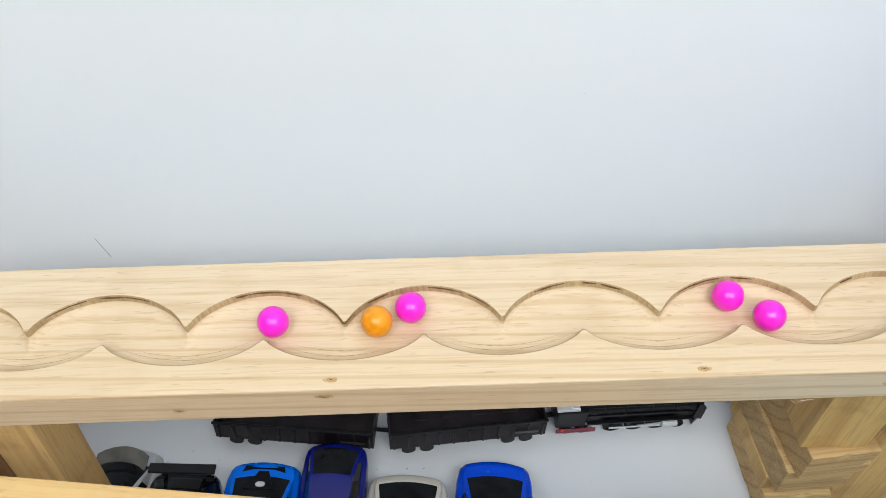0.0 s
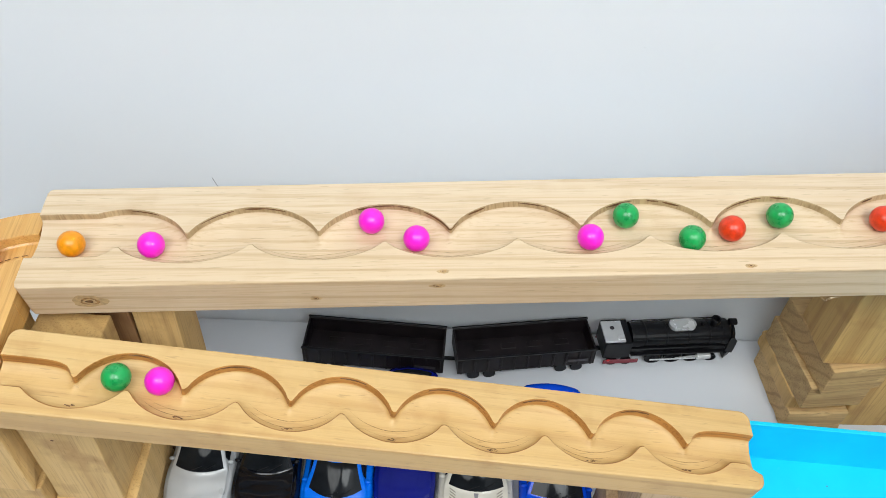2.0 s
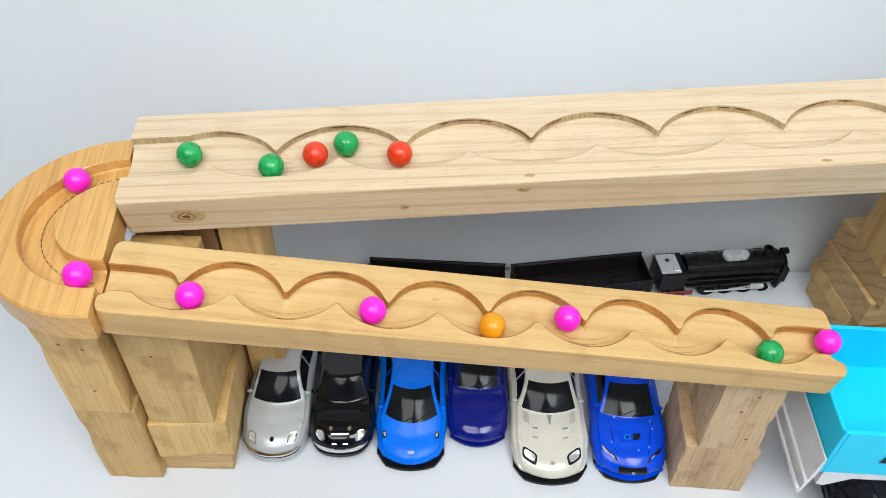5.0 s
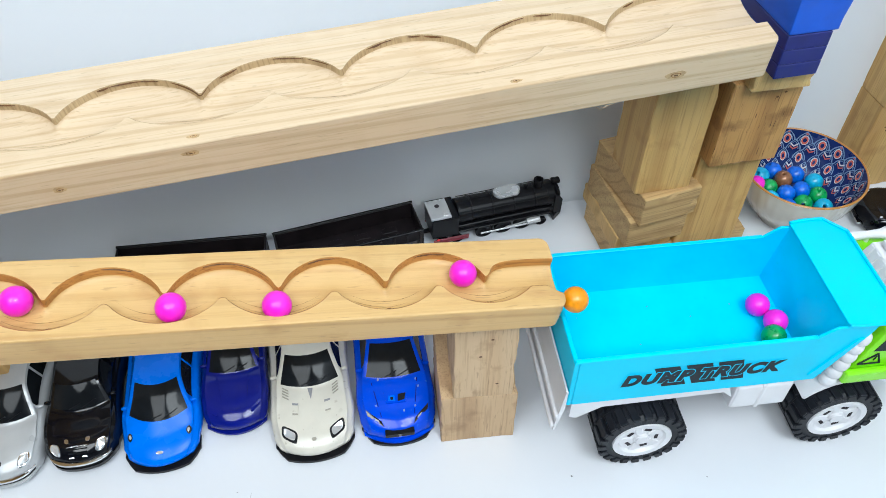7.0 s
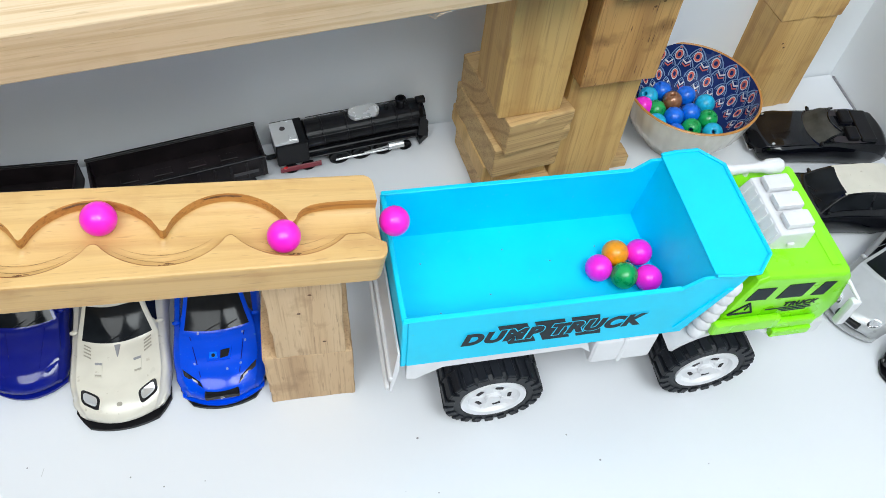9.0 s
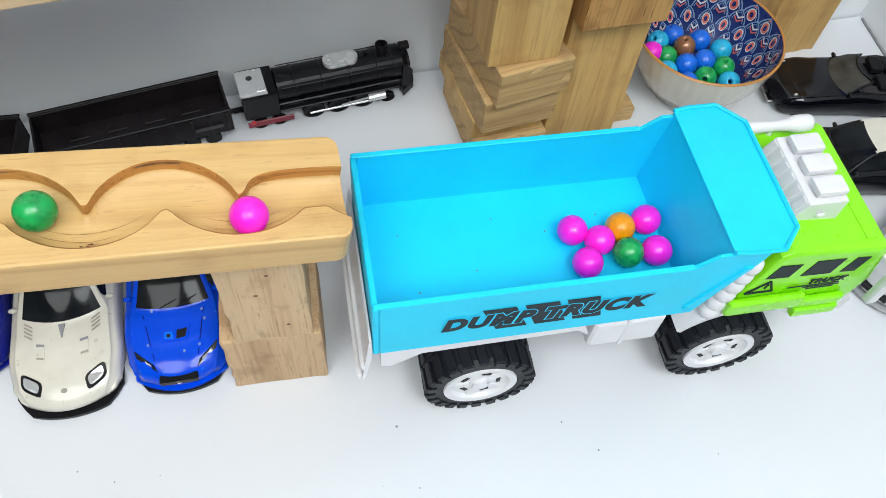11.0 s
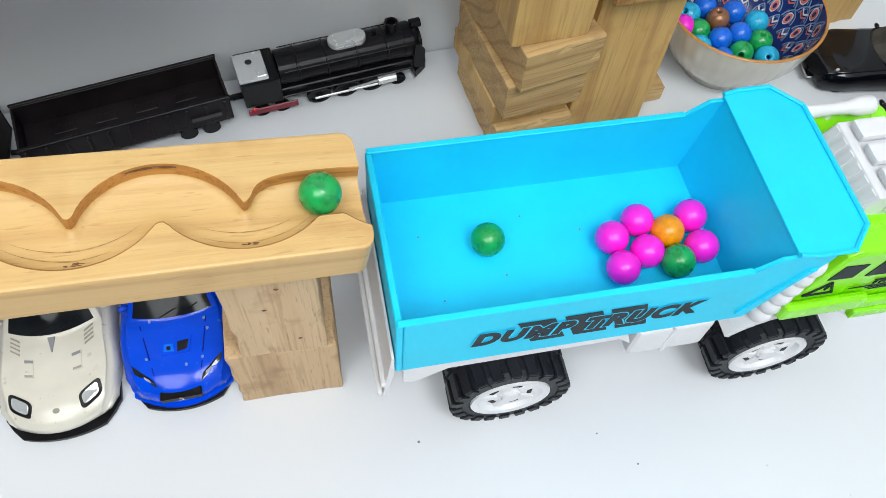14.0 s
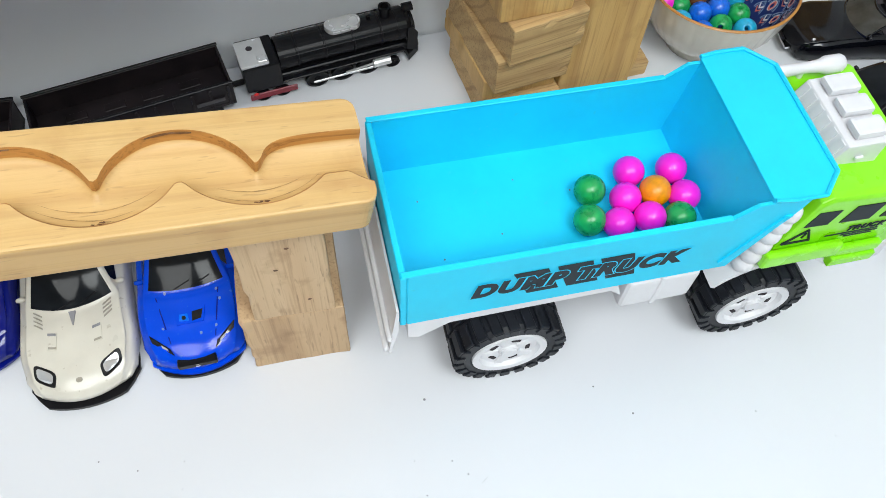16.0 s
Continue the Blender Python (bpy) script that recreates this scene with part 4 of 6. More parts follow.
toy_car("blue_car", pose(0.1845, 0.299, 0, 0, 0, 2.5), "scuffed bright blue toy rally saloon with hood scoop", 0.175, 0.067, 0.047, C_BLUE, C_BLUE, (0.255, 0.41, 0.66, 0.90), 0.60, 0.64, 0.42, 0.6, 0.62, bow=0.040,
        lamps="none", skirt=BLACK_P, details=("scoop", "lip"))
toy_car("black_convertible", pose(0.6790, 0.518, 0, 0, 0, -97), "glossy black toy convertible with open cockpit", 0.136, 0.056, 0.043, C_BLACK, C_BLACK, (0.38, 0.54, 0.70, 0.84), 0.58, 0.62, 0.44, 0.8, 0.62,
        lamps="slit", grille=False, details=("chrome_bar",), open_top=True)
toy_car("white_roof_car", pose(0.6570, 0.430, 0, 0, 0, -94), "glossy black toy hatchback with a cream white roof", 0.130, 0.058, 0.050, C_BLACK, C_CREAM, (0.28, 0.44, 0.84, 0.95), 0.60, 0.66, 0.46, 0.6, 0.62,
        lamps="round", details=("stripe",))
toy_car("grey_car", pose(0.6800, 0.306, 0, 0, 0, -58), "silver grey toy coupe parked at an angle", 0.130, 0.058, 0.044, C_SILVER, C_SILVER, (0.36, 0.48, 0.64, 0.84), 0.58, 0.60, 0.44, 0.8, 0.60,
        lamps="round", details=("lip", "crease"))
toy_car("dark_car", pose(0.7020, 0.246, 0, 0, 0, -60), "black toy car at the table's side", 0.122, 0.054, 0.046, C_BLACK, C_BLACK, lamps="round", skirt=BLACK_P)


# ---------------------------------------------------------------- toy train
def wagon(m, name, label):
    root = thing(name, m, label, "toy wagon", "toy train")
    L, W, z0, z1 = 0.146, 0.044, 0.014, 0.040
    b = bmesh.new()
    box(0, L, -W / 2, W / 2, z0, z0 + 0.003, 0, 1, b)
    part("floor_pan", b, WAGON, root)
    for n, q in (("side_wall", (0, L, -W / 2, -W / 2 + 0.0018)), ("side_wall", (0, L, W / 2 - 0.0018, W / 2)), ("end_wall", (0, 0.0018, -W / 2 + 0.0019, W / 2 - 0.0019)), ("end_wall", (L - 0.0018, L, -W / 2 + 0.0019, W / 2 - 0.0019))):
        part(n, box(*q, z0 + 0.003, z1, 0.0004, 1), WAGON, root)
    for k in range(11):
        x = 0.004 + (L - 0.008) * k / 10
        part("rib", box(x - 0.0011, x + 0.0011, -W / 2 - 0.0014, -W / 2 - 0.0001, z0 + 0.001, z1 - 0.002, 0.0003, 1), WAGON, root)
    part("top_rail", box(-0.0006, L + 0.0006, -W / 2 - 0.0012, -W / 2 + 0.0015, z1 + 0.0001, z1 + 0.0018, 0.0004, 1), BLACK_P, root)
    part("top_rail", box(-0.0006, L + 0.0006, W / 2 - 0.0015, W / 2 + 0.0012, z1 + 0.0001, z1 + 0.0018, 0.0004, 1), BLACK_P, root)
    for k in range(4):
        x = 0.03 + 0.029 * k
        part("brace", box(x - 0.008, x + 0.008, 0.004, 0.012, z0 + 0.0031, z0 + 0.0042, 0.0004, 1), WAGON, root, "raised moulding on the wagon floor")
    part("print", box(L - 0.030, L - 0.008, -W / 2 - 0.0019, -W / 2 - 0.0015, z0 + 0.009, z0 + 0.013), MARKS, root, "small grey markings")
    for x in (0.026, L - 0.026):
        part("bogie", box(x - 0.014, x + 0.014, -W / 2 + 0.004, W / 2 - 0.004, 0.0065, z0 - 0.0001, 0.001, 1), BLACK_P, root)
        for dx in (-0.0085, 0.0085):
            for sy in (-1, 1):
                b = cyl((x + dx, sy * (W / 2 - 0.0038), 0.0065), (x + dx, sy * (W / 2 - 0.0015), 0.0065), 0.0065, 18)
                part("wheel", b, BLACK_P, root)
    part("coupler", cyl((L, 0, 0.012), (L + 0.012, 0, 0.012), 0.0022, 8), BLACK_P, root)
    return root


wagon(pose(-0.0750, 0.4970, 0, 0, 0, 1.5) @ Matrix.Diagonal((0.98, 0.95, 0.86, 1)), "front_wagon", "black plastic open toy goods wagon with ribbed sides")
wagon(pose(0.0785, 0.5010, 0, 0, 0, 13) @ Matrix.Diagonal((0.98, 0.95, 0.86, 1)), "rear_wagon", "black plastic open toy wagon coupled to the locomotive")


def locomotive(m):
    root = thing("locomotive", m, "black toy steam locomotive with silver trim and red lamp", "toy locomotive", "toy train")
    L, r, zc = 0.142, 0.0150, 0.040
    b = lathe([(0.0001, 0.030), (r, 0.030), (r, L - 0.012), (r * 1.04, L - 0.012), (r * 1.04, L - 0.004), (r * 0.8, L), (0.0001, L + 0.001)], 28, "X")
    bmesh.ops.translate(b, verts=b.verts[:], vec=(0, 0, zc))
    part("boiler", b, BLACK_P, root, smooth=False)
    for x in (0.045, 0.068, 0.092, 0.116):
        b = lathe([(r + 0.0001, x - 0.001), (r + 0.0007, x - 0.0006), (r + 0.0007, x + 0.0006), (r + 0.0001, x + 0.001)], 28, "X")
        bmesh.ops.translate(b, verts=b.verts[:], vec=(0, 0, zc))
        part("boiler_band", b, BLACK_P, root)
    part("cab", box(0.0, 0.0295, -0.0175, 0.0175, 0.016, 0.0475, 0.0015, 2), BLACK_P, root)
    roof = part("cab_roof", box(-0.001, 0.0215, -0.0165, 0.0135, 0.0476, 0.0510, 0.0012, 2), SILVER_P, root, "silver cab roof panel")
    part("hatch", cyl((0.010, 0.003, 0.0510), (0.010, 0.003, 0.0514), 0.0026, 14), HOLE, roof, "round black hatch hole")
    part("rim", box(0.013, 0.0205, -0.015, -0.008, 0.0511, 0.0523, 0.0005, 1), SILVER_P, roof)
    o = []
    for k in range(28):
        a = 2 * math.pi * k / 28
        o.append((0.0865 + 0.0080 * (1 if math.cos(a) > 0 else -1) + 0.0070 * math.cos(a), 0.0072 * math.sin(a)))
    d = part("steam_dome", prism(o, zc + r - 0.004, zc + r + 0.0045, 0.0018), SILVER_P, root, "silver oblong steam dome")
    for k in range(3):
        part("dome_slot", box(0.0765 + 0.0072 * k, 0.0825 + 0.0072 * k, -0.0072, -0.0066, zc + r + 0.0005, zc + r + 0.0018), WHITE_P, d)
    part("chimney", lathe([(0.0001, 0), (0.0044, 0), (0.0042, 0.009), (0.0052, 0.0095), (0.0052, 0.0125), (0.0036, 0.0125), (0.0036, 0.006), (0.0001, 0.006)], 18), BLACK_P, root).matrix_local = pose(0.1225, 0, zc + r - 0.001)
    part("whistle", lathe([(0.0001, 0), (0.0016, 0), (0.0020, 0.005), (0.0001, 0.0056)], 12), BLACK_P, root).matrix_local = pose(0.1085, 0, zc + r - 0.0005)
    part("smokebox_door", cyl((L + 0.0005, 0, zc), (L + 0.0030, 0, zc), r * 0.8, 24), BLACK_P, root)
    part("front_lamp", cyl((L - 0.004, 0, zc + r + 0.0035), (L + 0.004, 0, zc + r + 0.0035), 0.0042, 16), BLACK_P, root)
    for sy in (-1, 1):
        o = [(L - 0.006, zc - 0.018), (L + 0.003, zc - 0.022), (L + 0.0035, zc + 0.002), (L - 0.001, zc + 0.010), (L - 0.005, zc + 0.010)]
        b = loft([[(x, sy * 0.0165, z) for x, z in o], [(x, sy * 0.0178, z) for x, z in o]])
        part("smoke_deflector", b, BLACK_P, root)
        part("running_board", box(0.030, L - 0.008, sy * 0.0175 - 0.0025, sy * 0.0175 + 0.0025, 0.0225, 0.0245, 0.0005, 1), BLACK_P, root)
        for x, rr in ((0.058, 0.0098), (0.080, 0.0098), (0.102, 0.0098), (0.124, 0.0062), (0.012, 0.0062), (0.028, 0.0062)):
            b = lathe([(0.0001, sy * 0.0150), (rr * 0.25, sy * 0.0160), (rr * 0.30, sy * 0.0148), (rr * 0.78, sy * 0.0148), (rr * 0.80, sy * 0.0162), (rr, sy * 0.0162), (rr, sy * 0.0128), (0.0001, sy * 0.0128)], 20, "Y")
            bmesh.ops.translate(b, verts=b.verts[:], vec=(x, 0, rr))
            part("wheel", b, BLACK_P, root)
        part("side_rod", box(0.054, 0.106, sy * 0.0172 - 0.0007, sy * 0.0172 + 0.0007, 0.0075, 0.0100, 0.0004, 1), SILVER_P, root, "silver connecting rod")
        part("cylinder", cyl((0.106, sy * 0.0165, 0.0135), (0.121, sy * 0.0165, 0.0135), 0.0048, 14), SILVER_P, root, "silver steam cylinder")
        part("piston_rod", cyl((0.082, sy * 0.0178, 0.0115), (0.108, sy * 0.0170, 0.0135), 0.0010, 8), SILVER_P, root)
        part("handrail", cyl((0.034, sy * 0.0142, zc + 0.0085), (L - 0.010, sy * 0.0142, zc + 0.0085), 0.0005, 6), BLACK_P, root)
        part("footplate", box(0.001, 0.040, sy * 0.0188 - 0.0008, sy * 0.0188 + 0.0008, 0.0075, 0.0150, 0.0006, 1), DARK_RED, root, "dark red skirt")
        b = lathe([(0.0001, 0.0012), (0.0018, 0.0006), (0.0022, 0)], 12, "Y")
        for v in b.verts:
            v.co.y *= sy
        part("tail_lamp", b, RED_P, root, "red lamp", True).matrix_local = pose(0.006, sy * 0.0197, 0.0155)
    part("frame", box(0.004, L - 0.002, -0.011, 0.011, 0.0125, 0.0228, 0.001, 1), BLACK_P, root)
    o = [(L - 0.004, -0.017), (L + 0.008, -0.008), (L + 0.010, 0.0), (L + 0.008, 0.008), (L - 0.004, 0.017)]
    part("pilot", prism(o, 0.0035, 0.0135, 0.0008), BLACK_P, root, "black cowcatcher")
    part("coupler", cyl((-0.008, 0, 0.012), (0.002, 0, 0.012), 0.0020, 8), BLACK_P, root)
    return root


locomotive(pose(0.2290, 0.5350, 0, 0, 0, 10.5) @ Matrix.Diagonal((0.96, 0.92, 0.78, 1)))


# ---------------------------------------------------------------- bowl of beads
def bowl(m):
    root = thing("patterned_bowl", m, "fluted cream bowl with a navy patterned inside, holding beads", "bowl")
    outer = [(0.0001, 0.004), (0.026, 0.004), (0.027, 0.0), (0.030, 0.0), (0.031, 0.006), (0.046, 0.020), (0.057, 0.040), (0.0625, 0.0655)]
    part("shell", lathe(outer, 120, flute=lambda a: 1 + 0.008 * math.cos(a * 40)), BOWL_OUT, root, "fluted cream glaze", True)
    inner = [(0.0605, 0.0655), (0.0548, 0.040), (0.044, 0.0215), (0.028, 0.0095), (0.0001, 0.0075)]
    part("lining", lathe(inner, 64), BOWL_IN, root, "navy glazed inside", True)
    part("rim", lathe([(0.0606, 0.0652), (0.0610, 0.0664), (0.0621, 0.0664), (0.0629, 0.0652)], 64), BOWL_RIM, root, "ochre line round the rim", True)

    def on_wall(a, h):
        tab = [(0.0215, 0.044), (0.040, 0.0548), (0.0655, 0.0605)]
        r = tab[-1][1]
        for (h0, r0), (h1, r1) in zip(tab, tab[1:]):
            if h <= h1:
                r = r0 + (r1 - r0) * (h - h0) / (h1 - h0)
                break
        r -= 0.0006
        return Vector((r * math.cos(a), r * math.sin(a), h))

    def patch(b, a, h, pts):
        b.faces.new([b.verts.new(on_wall(a + u / 0.055, h + v)) for u, v in pts])
    red, white, sky = bmesh.new(), bmesh.new(), bmesh.new()
    n = 20

    def ring_patch(b, a, h, r1, r0, t0=0.0, t1=2 * math.pi, steps=12, tall=1.3):
        for k in range(steps):
            p, q = t0 + (t1 - t0) * k / steps, t0 + (t1 - t0) * (k + 1) / steps
            patch(b, a, h, [(r * math.cos(t), r * tall * math.sin(t)) for r, t in ((r1, p), (r1, q), (r0, q), (r0, p))])
    for i in range(n):
        for row, h in enumerate((0.0265, 0.0365, 0.0465, 0.0560)):
            a = 2 * math.pi * (i + 0.5 * (row % 2)) / n
            s = 0.84 + 0.08 * row
            for sx in (-1, 1):
                for w0, w1 in ((0.0078, 0.0066), (0.0054, 0.0047)):
                    for k in range(7):
                        u0, u1 = k / 7, (k + 1) / 7
                        curve = lambda w, u: (sx * w * s * (1 - u ** 1.8), (-0.0030 + (w + 0.0035) * u) * s)
                        patch(sky, a, h + 0.0006, [curve(w0, u0), curve(w0, u1), curve(w1, u1), curve(w1, u0)])
            if row % 2:
                ring_patch(red, a, h - 0.0006, 0.0030 * s, 0.0016 * s, tall=1.45)
                ring_patch(white, a, h - 0.0006, 0.0037 * s, 0.0031 * s, tall=1.4)
            else:
                for sx in (-1, 1):
                    patch(white, a, h + 0.0004, [(0, -0.0008), (sx * 0.0040 * s, 0.0024), (sx * 0.0040 * s, 0.0042), (0, 0.0010)])
                    patch(red, a, h - 0.0028, [(0, -0.0008), (sx * 0.0040 * s, 0.0024), (sx * 0.0040 * s, 0.0040), (0, 0.0008)])
        a = 2 * math.pi * (i + 0.5) / n
        patch(red, a, 0.0622, [(-0.0016, 0), (0.0016, 0), (0, 0.0022)])
    for bm, mm, lab in ((red, M_RED, "red rings and chevrons"), (white, M_WHITE, "white chevrons"), (sky, M_SKY, "pale blue feather arcs")):
        part("motif", bm, mm, root, lab)
    return root


BOWL_AT = (0.6130, 0.5340, 0.0)
bowl(pose(*BOWL_AT))
R_BEAD = 0.0093
bead_mesh = {n: ball_mesh("bead", R_BEAD, mm) for n, mm in (("pink", PINK), ("green", GREEN), ("red", RED), ("orange", ORANGE), ("blue", BLUE_B), ("cyan", CYAN_B), ("copper", BROWN_B))}
roll_mesh = {n: ball_mesh("bead", R_BEAD, mm, 0.0011) for n, mm in (("pink", PINK), ("green", GREEN), ("red", RED), ("orange", ORANGE))}
random.seed(7)


def bead(colour, m, group="beads in the bowl", label=""):
    ob = new(colour + "_bead", (bead_mesh if "bowl" in group else roll_mesh)[colour])
    ob.matrix_world = m
    return tagged(ob, label or "glossy round %s bead with a hole, in the patterned bowl" % colour, "bead", group)


for colour, dx, dy, z in (("blue", -0.0134, 0.0276, 0.0365), ("cyan", -0.0290, 0.0216, 0.0360), ("copper", -0.0090, 0.0113, 0.0385), ("blue", 0.0086, 0.0200, 0.0360), ("cyan", 0.0240, 0.0075, 0.0355), ("green", -0.0281, 0.0022, 0.0370),
                          ("pink", -0.0400, 0.0064, 0.0385), ("blue", -0.0147, -0.0100, 0.0385), ("blue", 0.0040, -0.0050, 0.0370), ("green", 0.0190, -0.0130, 0.0355), ("green", -0.0021, -0.0245, 0.0370), ("cyan", 0.0165, -0.0315, 0.0365),
                          ("blue", -0.0200, -0.0290, 0.0370), ("cyan", -0.0340, -0.0160, 0.0380), ("blue", 0.0, 0.0100, 0.0190), ("green", -0.0150, 0.0020, 0.0190), ("blue", 0.0110, -0.0080, 0.0190), ("cyan", -0.0060, -0.0130, 0.0190)):
    bead(colour, pose(BOWL_AT[0] + dx, BOWL_AT[1] + dy, z, random.uniform(-50, 50), random.uniform(-50, 50), 0))


# ---------------------------------------------------------------- dump truck
def text_part(words, size, mat, parent, m, name="lettering", depth=0.0003, label="", grow=0.0, bold=0.068):
    cu = bpy.data.curves.new("words", "FONT")
    cu.body, cu.size, cu.extrude, cu.shear, cu.align_x = words, size, depth, 0.25, "CENTER"
    cu.offset, cu.space_character, cu.space_word = size * bold + grow, 1.16, 0.9
    tmp = new("words", cu)
    bpy.context.view_layer.update()
    me = bpy.data.meshes.new_from_object(tmp.evaluated_get(bpy.context.evaluated_depsgraph_get()))
    bpy.data.objects.remove(tmp)
    me.materials.clear()
    me.materials.append(mat)
    ob = new(name, me)
    ob.parent = parent
    ob.matrix_local = m
    return tagged(ob, label)


def truck_wheel(parent, x, y, side):
    r, wide = 0.0357, 0.0322
    wh = new("wheel")
    wh.parent = parent
    wh.matrix_local = pose(x, y, r)
    b = lathe([(r * 0.62, -wide / 2 + 0.002), (r * 0.70, -wide / 2), (r * 0.90, -wide / 2), (r * 0.955, -wide * 0.40), (r * 0.955, wide * 0.40), (r * 0.90, wide / 2), (r * 0.70, wide / 2), (r * 0.62, wide / 2 - 0.002)], 48, "Y")
    tyre = part("tyre", b, TYRE, wh, "black rubber tyre", False)
    lug = bmesh.new()
    n = 22
    for k in range(n):
        for s in (-1, 1):
            q = box(-0.0033, 0.0033, 0.0010, wide / 2 + 0.0006, r * 0.93, r, 0.0006, 1)
            q2 = box(-0.0028, 0.0028, wide / 2 - 0.0008, wide / 2 + 0.0010, r * 0.80, r * 0.955, 0.0004, 1)
            merge(q, q2)
            for v in q.verts:
                v.co.y *= s
                v.co.x += 0.0016 * abs(v.co.y) / (wide / 2)
            bmesh.ops.rotate(q, verts=q.verts[:], cent=(0, 0, 0), matrix=Matrix.Rotation(2 * math.pi * (k + 0.25 * s) / n, 3, "Y"))
            merge(lug, q)
    part("tread", lug, TYRE, tyre, "chunky tread lugs")
    sy = side
    e = sy * wide / 2
    b = lathe([(0.0001, e - sy * 0.0015), (r * 0.16, e - sy * 0.0015), (r * 0.18, e - sy * 0.0026), (r * 0.50, e - sy * 0.0026), (r * 0.54, e + sy * 0.0002), (r * 0.66, e + sy * 0.0006), (r * 0.68, e - sy * 0.004)], 36, "Y")
    rim = part("rim", b, WHITE_P, wh, "white plastic rim")
    for k in range(5):
        a = 2 * math.pi * k / 5 + 0.3
        q = box(-0.0030, 0.0030, -0.0004, 0.0004, r * 0.30, r * 0.38, 0.0003, 1)
        bmesh.ops.translate(q, verts=q.verts[:], vec=(0, e - sy * 0.0024, 0))
        bmesh.ops.rotate(q, verts=q.verts[:], cent=(0, 0, 0), matrix=Matrix.Rotation(a, 3, "Y"))
        part("slot", q, HOLE, rim, "small dark slot")
        q = box(-0.0030, 0.0030, -0.0008, 0.0008, r * 0.20, r * 0.50, 0.0006, 1)
        bmesh.ops.translate(q, verts=q.verts[:], vec=(0, e - sy * 0.0023, 0))
        bmesh.ops.rotate(q, verts=q.verts[:], cent=(0, 0, 0), matrix=Matrix.Rotation(a + 0.63, 3, "Y"))
        part("spoke", q, WHITE_P, rim)
    part("hub_cap", cyl((0, e - sy * 0.003, 0), (0, e + sy * 0.0004, 0), r * 0.14, 16), WHITE_P, rim)


BED_FLOOR = 0.0990


def dump_truck(m):
    """x runs from its tail to its cab, y across (near side negative), origin on the table under the tail."""
    root = thing("dump_truck", m, "toy dump truck with cyan bed, lime green cab and chunky tyres", "toy truck")
    W = 0.0505
    zf, zr, t = BED_FLOOR, 0.1460, 0.0024
    bed = new("bed")
    bed.parent = root
    tagged(bed, "bright cyan plastic tipping bed")
    part("bed_floor", box(0.0, 0.196, -W + t, W - t, zf - 0.004, zf, 0.0), BED, bed)
    part("tailgate", box(-0.0005, 0.0030, -W, W, zf - 0.006, zr - 0.001, 0.0006, 1), BED, bed)
    side = [(0.0032, zf - 0.006), (0.190, zf - 0.006), (0.214, zr + 0.001), (0.217, zr + 0.010), (0.186, zr + 0.010), (0.175, zr), (0.0032, zr)]
    for sy in (-1, 1):
        y0, y1 = (-W, -W + t) if sy < 0 else (W - t, W)
        b = loft([[(x, y0, z) for x, z in side], [(x, y1, z) for x, z in side]])
        bevelled(b, 0.0005, 1)
        part("bed_side", b, BED, bed)
        part("rim_strip", box(0.0, 0.1745, (y0 + y1) / 2 - 0.0018, (y0 + y1) / 2 + 0.0018, zr + 0.0001, zr + 0.0014, 0.0005, 1), BED, bed)
        o = [(0.182, zf + 0.002), (0.186, zf + 0.002), (0.210, zr - 0.004), (0.206, zr - 0.004)]
        yy = -W - 0.0012 if sy < 0 else W
        part("bed_rib", loft([[(x, yy, z) for x, z in o], [(x, yy + 0.0012, z) for x, z in o]]), BED, bed)
    # sloping front wall and visor
    b = loft([[(0.1860, -W + t, zf), (0.1860, W - t, zf), (0.1880, W - t, zf - 0.002), (0.1880, -W + t, zf - 0.002)],
              [(0.1935, -W + t, zr + 0.0100), (0.1935, W - t, zr + 0.0100), (0.1960, W - t, zr + 0.0085), (0.1960, -W + t, zr + 0.0085)]])
    part("front_wall", b, BED, bed)
    V = W + 0.0014
    o = [(0.1930, -W + 0.0002), (0.2030, -V), (0.2210, -V), (0.2335, -V + 0.013), (0.2335, V - 0.015), (0.2200, V), (0.2030, V), (0.1930, W - 0.0002)]
    part("visor", prism(o, zr + 0.0102, zr + 0.0124, 0.0006), BED, bed)
    b = bmesh.new()
    for p, q in zip(o[:-1], o[1:]):
        cyl((p[0], p[1], zr + 0.0128), (q[0], q[1], zr + 0.0128), 0.0013, 6, bm=b)
    part("visor_rim", b, BED, bed)
    # lettering on the sides
    for sy in (-1, 1):
        m2 = pose(0.0955, sy * (W + 0.0003), zf + 0.0130, 90, 0, 0 if sy < 0 else 180)
        wide_m = m2 @ Matrix.Diagonal((0.97, 1.0, 1.0, 1))
        for t0, t1, b0, b1 in ((0.107, 0.307, 0.215, 0.405), (0.358, 0.564, 0.454, 0.644), (0.610, 0.810, 0.693, 0.871)):
            o = [((u - 0.5) * 0.094, z) for u, z in ((t0, 0.0182), (t1, 0.0182), (b1, -0.0058), (b0, -0.0058))]
            q = loft([[(a, c, 0) for a, c in o], [(a, c, 0.0001) for a, c in o]])
            part("printed_bar", q, DECAL, bed, "dark slanted printed bar").matrix_local = m2
        text_part("DUMP TRUCK", 0.0172, BED, bed, wide_m @ Matrix.Translation((0, 0, 0.00014)), "letter_outline", 0.00001, "cyan outline round the words", 0.0007)
        text_part("DUMP TRUCK", 0.0172, DECAL, bed, wide_m @ Matrix.Translation((0, 0, 0.00022)), depth=0.00002, label="dark slanted printed words")
    # chassis
    part("chassis", box(0.010, 0.240, -0.030, 0.030, 0.052, 0.088, 0.002, 1), WHITE_P, root, "white plastic chassis")
